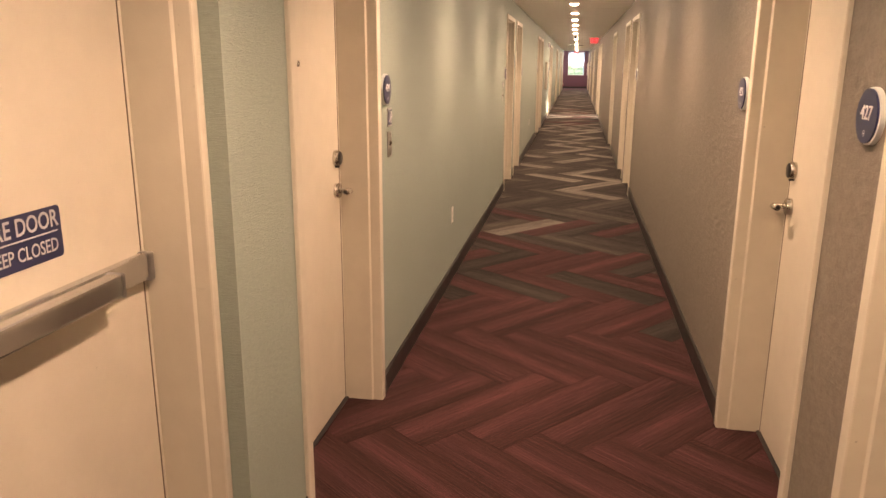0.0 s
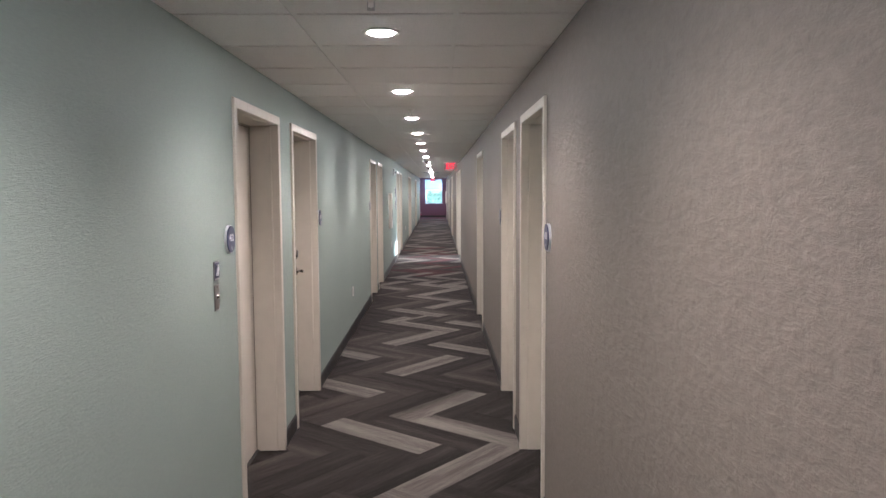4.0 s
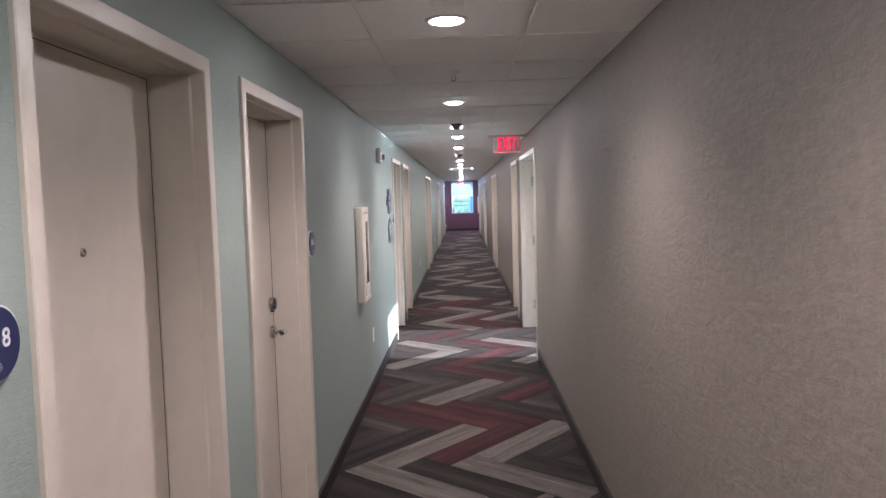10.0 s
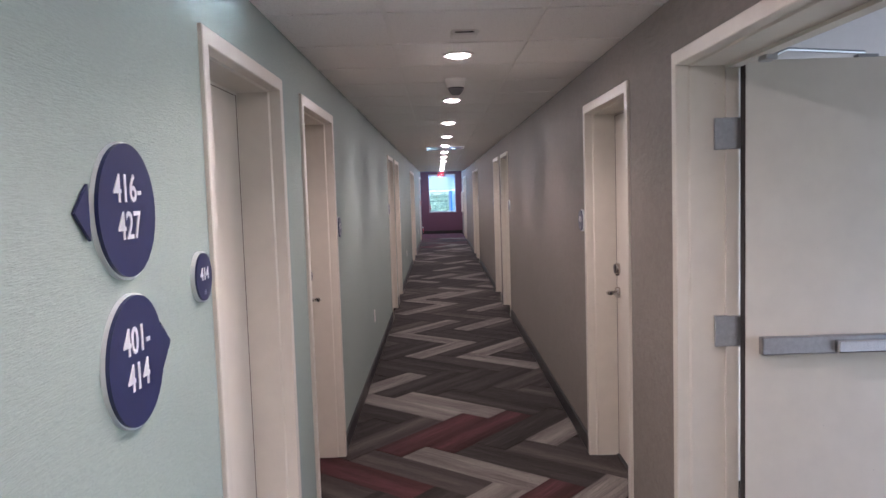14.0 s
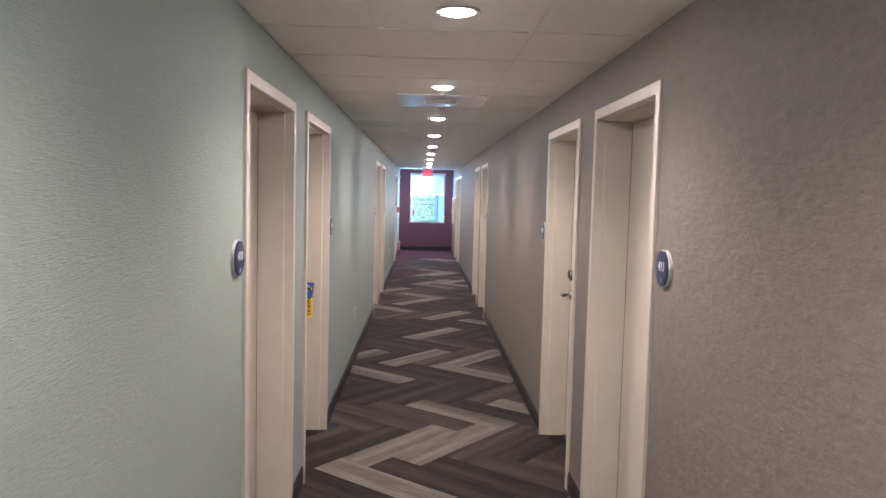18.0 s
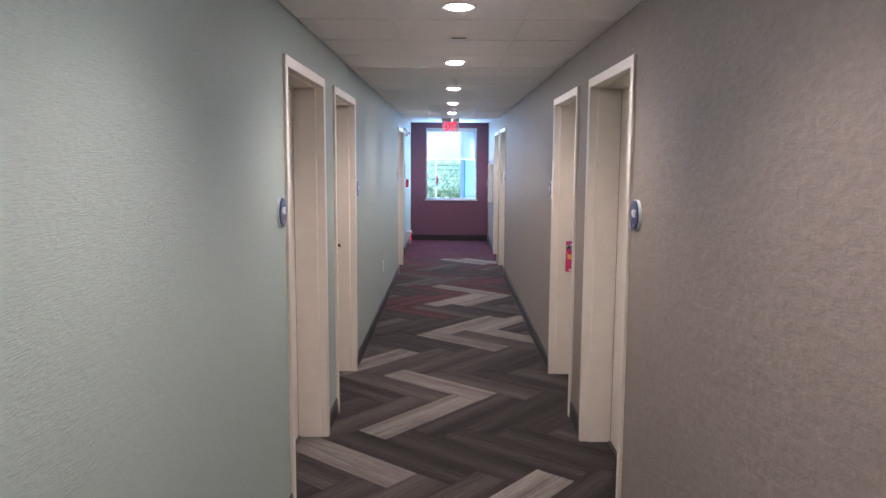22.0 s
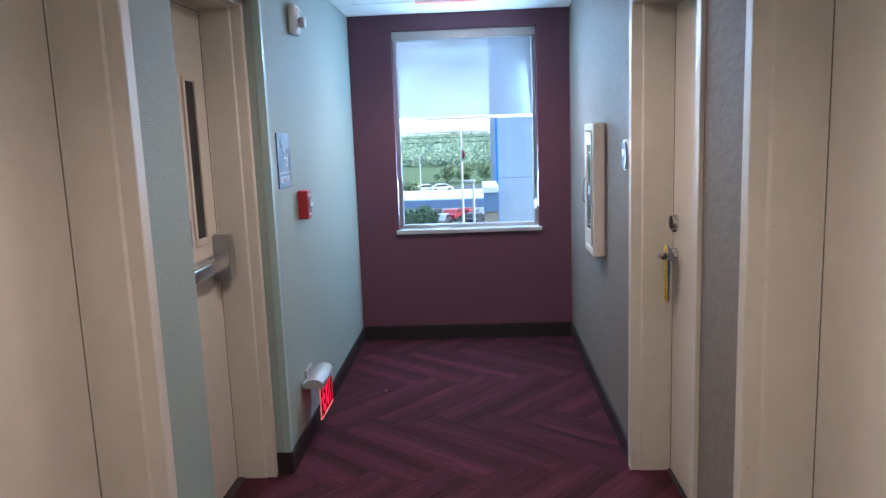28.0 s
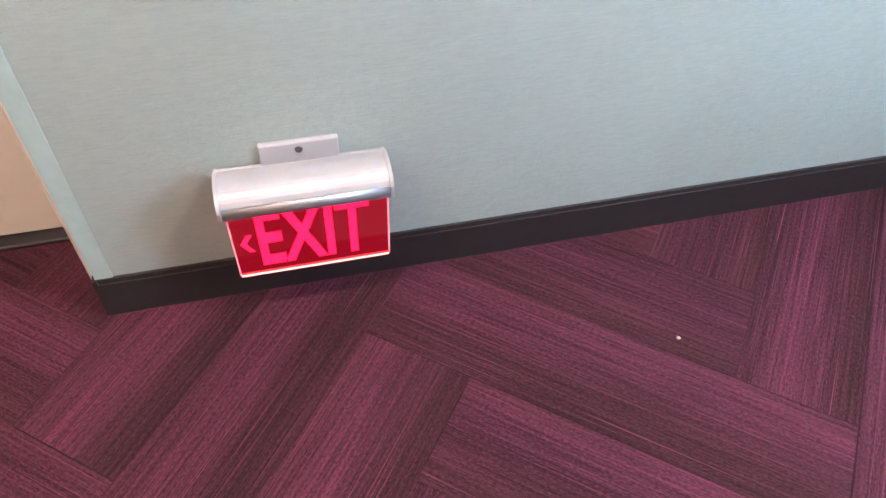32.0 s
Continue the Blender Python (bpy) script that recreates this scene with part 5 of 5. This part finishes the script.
c = thing("entrance_canopy", pose(0, 0, 0), "long white flat canopy over the drive", "canopy")
part("deck", blocks([(-22, 0.62, 100, 108, -4.45, -3.6)], 0.05), M_ROOF, c)
part("fascia", blocks([(-22.05, 0.64, 99.93, 100.0, -4.4, -3.75)]), M_PANEL2, c)
for x in (-18, -11, -4.2):
    part("column", blocks([(x - 0.3, x + 0.3, 103.5, 104.1, GZ, -4.45)]), M_TAN, c)


def pole(name, x, y, top, label, arm=True, cat="street lamp"):
    p = thing(name, pose(x, y, GZ), label, cat)
    bm = bmesh.new()
    tube(bm, [(0, 0, 0), (0, 0, top - GZ)], 0.11, 10, 0.06)
    part("pole", bm, M_POLE, p)
    part("base", blocks([(-0.3, 0.3, -0.3, 0.3, 0, 0.6)], 0.05), M_CONCRETE, p)
    if arm:
        part("lamp_head", blocks([(-0.55, 0.1, -0.16, 0.16, top - GZ - 0.05, top - GZ + 0.10)], 0.03), M_POLE, p)
    return p


pole("street_lamp", -0.27, 82.0, -1.17, "grey street lamp by the drive")
pole("street_lamp", -8.6, 150.0, -1.9, "grey street lamp by the parking strip")
fp = pole("flagpole", -1.19, 96.0, 1.7, "tall pale flagpole with a hanging flag", False, "flagpole")
bm = bmesh.new()
vs = [[bm.verts.new((0.06 + 0.16 * u + 0.04 * math.sin(7 * v), 0.12 * math.sin(9 * u + 3 * v), 10.4 - 0.8 * v - 0.3 * u)) for u in (0, 0.25, 0.5, 0.75, 1)] for v in (0, 0.25, 0.5, 0.75, 1)]
for a1, b1 in zip(vs, vs[1:]):
    for i in range(4):
        bm.faces.new((a1[i], a1[i + 1], b1[i + 1], b1[i]))
part("flag", bm, M_RED, fp)
pl = thing("power_line", pose(0, 0, 0), "overhead power lines across the woods", "power line")
for z in (-1.0, 0.1, 1.3):
    bm = bmesh.new()
    tube(bm, [(-60, 215, z + 0.9), (-30, 215, z + 0.1), (0, 215, z), (30, 215, z + 0.2)], 0.05, 5)
    part("wire", bm, M_BLACK, pl)


def car(x, y, mat, turn, label):
    """A plain saloon: body, cabin and four wheels."""
    c = thing("car", pose(x, y, GZ + 0.04, 0, 0, turn), label, "car", "parked cars")
    side = [(-2.2, 0.35), (2.2, 0.35), (2.25, 0.75), (1.5, 0.92), (0.8, 1.42), (-0.9, 1.45), (-1.7, 0.98), (-2.22, 0.9)]
    bm = prism(bmesh.new(), side, -0.88, 0.88)
    bmesh.ops.bevel(bm, geom=bm.edges[:], offset=0.06, segments=1, affect="EDGES")
    part("body", bm, mat, c)
    gl = [(-1.5, 0.98), (1.25, 0.98), (0.75, 1.36), (-0.85, 1.38)]
    part("side_glass", prism(bmesh.new(), gl, -0.893, 0.893), M_BLACK, c)
    for wx_ in (-1.35, 1.4):
        for wy_ in (-0.8, 0.8):
            bm = bmesh.new()
            lathe(bm, [(0.0, -0.11), (0.30, -0.11), (0.33, -0.07), (0.33, 0.07), (0.30, 0.11), (0.0, 0.11)], 16, Matrix.Translation((wx_, wy_, 0.33)) @ Matrix.Rotation(radians(90), 4, "X"))
            part("wheel", bm, M_BLACK, c)
    return c


for i in range(9):
    car(-9.5 + 2.9 * i * 0.5 + (i % 2) * 0.3, 133 + (i % 3) * 5.5, (M_RED, M_WHITE, M_BLACK, M_STEEL)[i % 4 if i not in (4, 5) else 0], 80, ("red", "white", "black", "silver")[i % 4 if i not in (4, 5) else 0] + " parked car in the forecourt")
for x, mt, nm in ((-10.5, M_WHITE, "white"), (-7.4, M_WHITE, "white"), (-16, M_STEEL, "silver")):
    car(x, 186, mt, 12, nm + " car parked along the strip")

# ---- the floor: herringbone carpet planks ----
tagged(put(blocks([(-1.35, 0.99, START_Y - 0.15, END_Y + 0.2, -0.20, -0.0065), (0.99, HX + 0.15, HY0 - 0.15, HY1 + 0.15, -0.20, -0.0065)]), "floor_slab", M_BASE), "dark backing under the carpet", "floor", kind="structure")
floor = thing("floor", pose(0, 0, 0), "herringbone carpet planks in charcoal, stone and plum", "carpet", kind="structure")
TH, OFF = radians(140.7), (0.1017, 0.0763)
CU, CV = Vector((math.cos(TH), math.sin(TH))), Vector((-math.sin(TH), math.cos(TH)))


def lot(y):
    """The lay of a plank whose centre is at y: how far its lot is shifted, and how deep it lies where a later lot is cut over it."""
    if y < 12.83:
        return -0.140, 0.424, -0.0016
    if y < 16.83:
        return -0.145, 0.170, -0.0008
    if y < 20.0:
        return 0.0, 0.09, 0.0
    at = (20.0, 23.5, 27.0, 30.0, 39.0, 42.0)
    return (float(np.interp(y, at, (0.010, 0.0, -0.004, -0.011, -0.011, -0.010))),
            float(np.interp(y, at, (0.075, -0.011, 0.045, 0.059, 0.059, 0.106))), 0.0)


def clipped(poly, x0, x1, y0, y1):
    """The part of a polygon inside a rectangle; points carry their plank coordinates along."""
    for axis, bound, sign in ((0, x0, 1), (0, x1, -1), (1, y0, 1), (1, y1, -1)):
        out = []
        for p, q in zip(poly, poly[1:] + poly[:1]):
            dp, dq = sign * (p[axis] - bound), sign * (q[axis] - bound)
            if dp >= 0:
                out.append(p)
            if dp * dq < 0:
                u = dp / (dp - dq)
                out.append(tuple(a + (b - a) * u for a, b in zip(p, q)))
        poly = out
        if len(poly) < 3:
            return []
    return poly


def plank_mesh(bm, poly, lift, rnd):
    uv = bm.loops.layers.uv.verify()
    top = [bm.verts.new((p[0], p[1], lift)) for p in poly]
    low = [bm.verts.new((p[0], p[1], -0.006)) for p in poly]
    f = bm.faces.new(top)
    ou, ov = rnd.uniform(0, 60), PW * rnd.randint(0, 260)
    for lp, p in zip(f.loops, poly):
        lp[uv].uv = (p[2] + ou, p[3] + ov)
    for i in range(len(poly)):
        j = (i + 1) % len(poly)
        bm.faces.new((top[i], low[i], low[j], top[j]))


def plank_tone(y, rnd, key):
    if key in TONES:
        return TONES[key]
    q = rnd.random()
    if y > 44.85:
        return "plum"
    if y < 1.9:
        return "red"
    if y < 2.9:
        return "red" if q < 0.62 else "dark"
    if y < 4.3:
        return "red" if q < 0.36 else ("dark" if q < 0.75 else "mid")
    if y < 6.0 or 16.5 < y < 24.5 or 40.3 < y:
        red = 0.45 if y > 42.3 else 0.09
        if q < red:
            return "red"
        q = (q - red) / (1 - red)
    return "dark" if q < 0.70 else "mid"


# planks laid in the paler and redder dye lots: column, row and turn of each
TONES = {}
for q in ((-3, 3, 1), (-6, 5, 1), (-5, 5, 0), (-4, 6, 0), (-6, 6, 1), (-6, 6, 0), (-6, 7, 1), (-3, 7, 0), (-7, 8, 0), (-3, 8, 0), (-6, 8, 1), (-6, 9, 0), (-6, 9, 1), (-8, 9, 0), (-8, 10, 1), (-6, 10, 0), (-7, 11, 0), (-8, 11, 1), (-5, 12, 0), (-8, 12, 0), (-8, 12, 1), (-10, 12, 1), (-9, 12, 0),):
    TONES[q] = "light"
for q in ((-6, 12, 1), (-7, 13, 1), (-9, 13, 1), (-8, 13, 0), (-6, 13, 0), (-8, 14, 1), (-7, 15, 1), (-11, 15, 1), (-7, 16, 0), (-10, 16, 0), (-8, 17, 0), (-9, 17, 1), (-11, 17, 1), (-9, 18, 0), (-12, 18, 1), (-8, 19, 0), (-9, 19, 0), (-8, 19, 1), (-11, 20, 0), (-12, 20, 1), (-10, 20, 1), (-9, 21, 0), (-10, 21, 1),):
    TONES[q] = "light"
for q in ((-12, 21, 1), (-10, 22, 1), (-13, 22, 1), (-10, 23, 0), (-11, 23, 1), (-12, 23, 1), (-12, 24, 0), (-14, 24, 0), (-10, 25, 0), (-12, 25, 1), (-10, 25, 1), (-13, 25, 0), (-14, 25, 1), (-13, 26, 1), (-14, 27, 1), (-15, 27, 0), (-11, 28, 0), (-13, 28, 1), (-13, 29, 0), (-12, 29, 1), (-14, 30, 0), (-15, 30, 1), (-16, 30, 1), (-16, 30, 0),):
    TONES[q] = "light"
for q in ((-15, 31, 1), (-16, 31, 1), (-15, 32, 0), (-16, 34, 0), (-17, 34, 0),):
    TONES[q] = "light"
for q in ((-4, 3, 0), (-3, 4, 1), (-2, 5, 1), (-4, 7, 0), (-4, 8, 1), (-8, 9, 1), (-9, 9, 0), (-9, 14, 1), (-6, 15, 0), (-6, 18, 0), (-12, 19, 0), (-8, 23, 0), (-9, 24, 0), (-15, 24, 1), (-16, 28, 0), (-11, 30, 0), (-14, 32, 1), (-15, 32, 1),):
    TONES[q] = "mid"
for q in ((-3, 2, 1), (-5, 2, 1), (-4, 2, 1), (-1, 2, 0), (-5, 2, 0), (-2, 3, 0), (-4, 3, 1), (-6, 3, 1), (-2, 4, 0), (-8, 13, 1), (-10, 14, 1), (-6, 14, 0), (-5, 14, 1), (-7, 14, 0), (-8, 15, 0), (-9, 15, 1), (-8, 16, 1), (-9, 16, 0), (-10, 17, 0), (-10, 18, 1), (-14, 31, 1), (-13, 31, 0), (-13, 31, 1), (-14, 32, 0),):
    TONES[q] = "red"
for q in ((-16, 32, 1), (-18, 33, 0), (-14, 33, 0),):
    TONES[q] = "red"
for q in ((-6, 2, 1), (-1, 3, 0),):
    TONES[q] = "dark"
rest = {t: bmesh.new() for t in CARPET}
count = 0
G = 0.0006
for i in range(-45, 45):
    for j in range(-10, 45):
        for kind in (0, 1):
            ou, ov = OFF[0] + PW * i + PL * j, OFF[1] + PW * i - PL * j
            if kind == 0:
                u0, u1, v0, v1 = ou, ou + PL, ov, ov + PW
            else:
                u0, u1, v0, v1 = ou + PL, ou + PL + PW, ov + PW - PL, ov + PW
            mid = CU * (u0 + u1) / 2 + CV * (v0 + v1) / 2
            if not (-1.9 < mid.x < HX + 0.6 and START_Y - 0.6 < mid.y < END_Y + 0.6):
                continue
            poly = []
            sx, sy, deep = lot(mid.y)
            for u, v in ((u0 + G, v0 + G), (u1 - G, v0 + G), (u1 - G, v1 - G), (u0 + G, v1 - G)):
                p = CU * u + CV * v
                lu, lv = u - u0, v - v0
                poly.append((p.x + sx, p.y + sy, lu, lv) if kind == 0 else (p.x + sx, p.y + sy, lv, lu))
            rnd = random.Random(i * 977 + j * 31 + kind)
            tone = plank_tone(mid.y, rnd, (i, j, kind))
            lift = deep + rnd.uniform(-0.0006, 0.0)
            main = clipped(poly, -1.12, 0.99, START_Y, END_Y)
            if main:
                if 2.0 < mid.y < 47.9 and abs(mid.x) < 0.95 and count < 300 and not (26 < mid.y < 30):
                    bm = bmesh.new()
                    plank_mesh(bm, main, lift, rnd)
                    part("carpet_plank", bm, CARPET[tone], floor)
                    count += 1
                else:
                    plank_mesh(rest[tone], main, lift, rnd)
            hall = clipped(poly, 0.9905, HX, HY0, HY1)
            if hall:
                plank_mesh(rest[tone], hall, lift, rnd)
for t, bm in rest.items():
    tagged(part("carpet_planks", bm, CARPET[t], floor), kind="stuff")
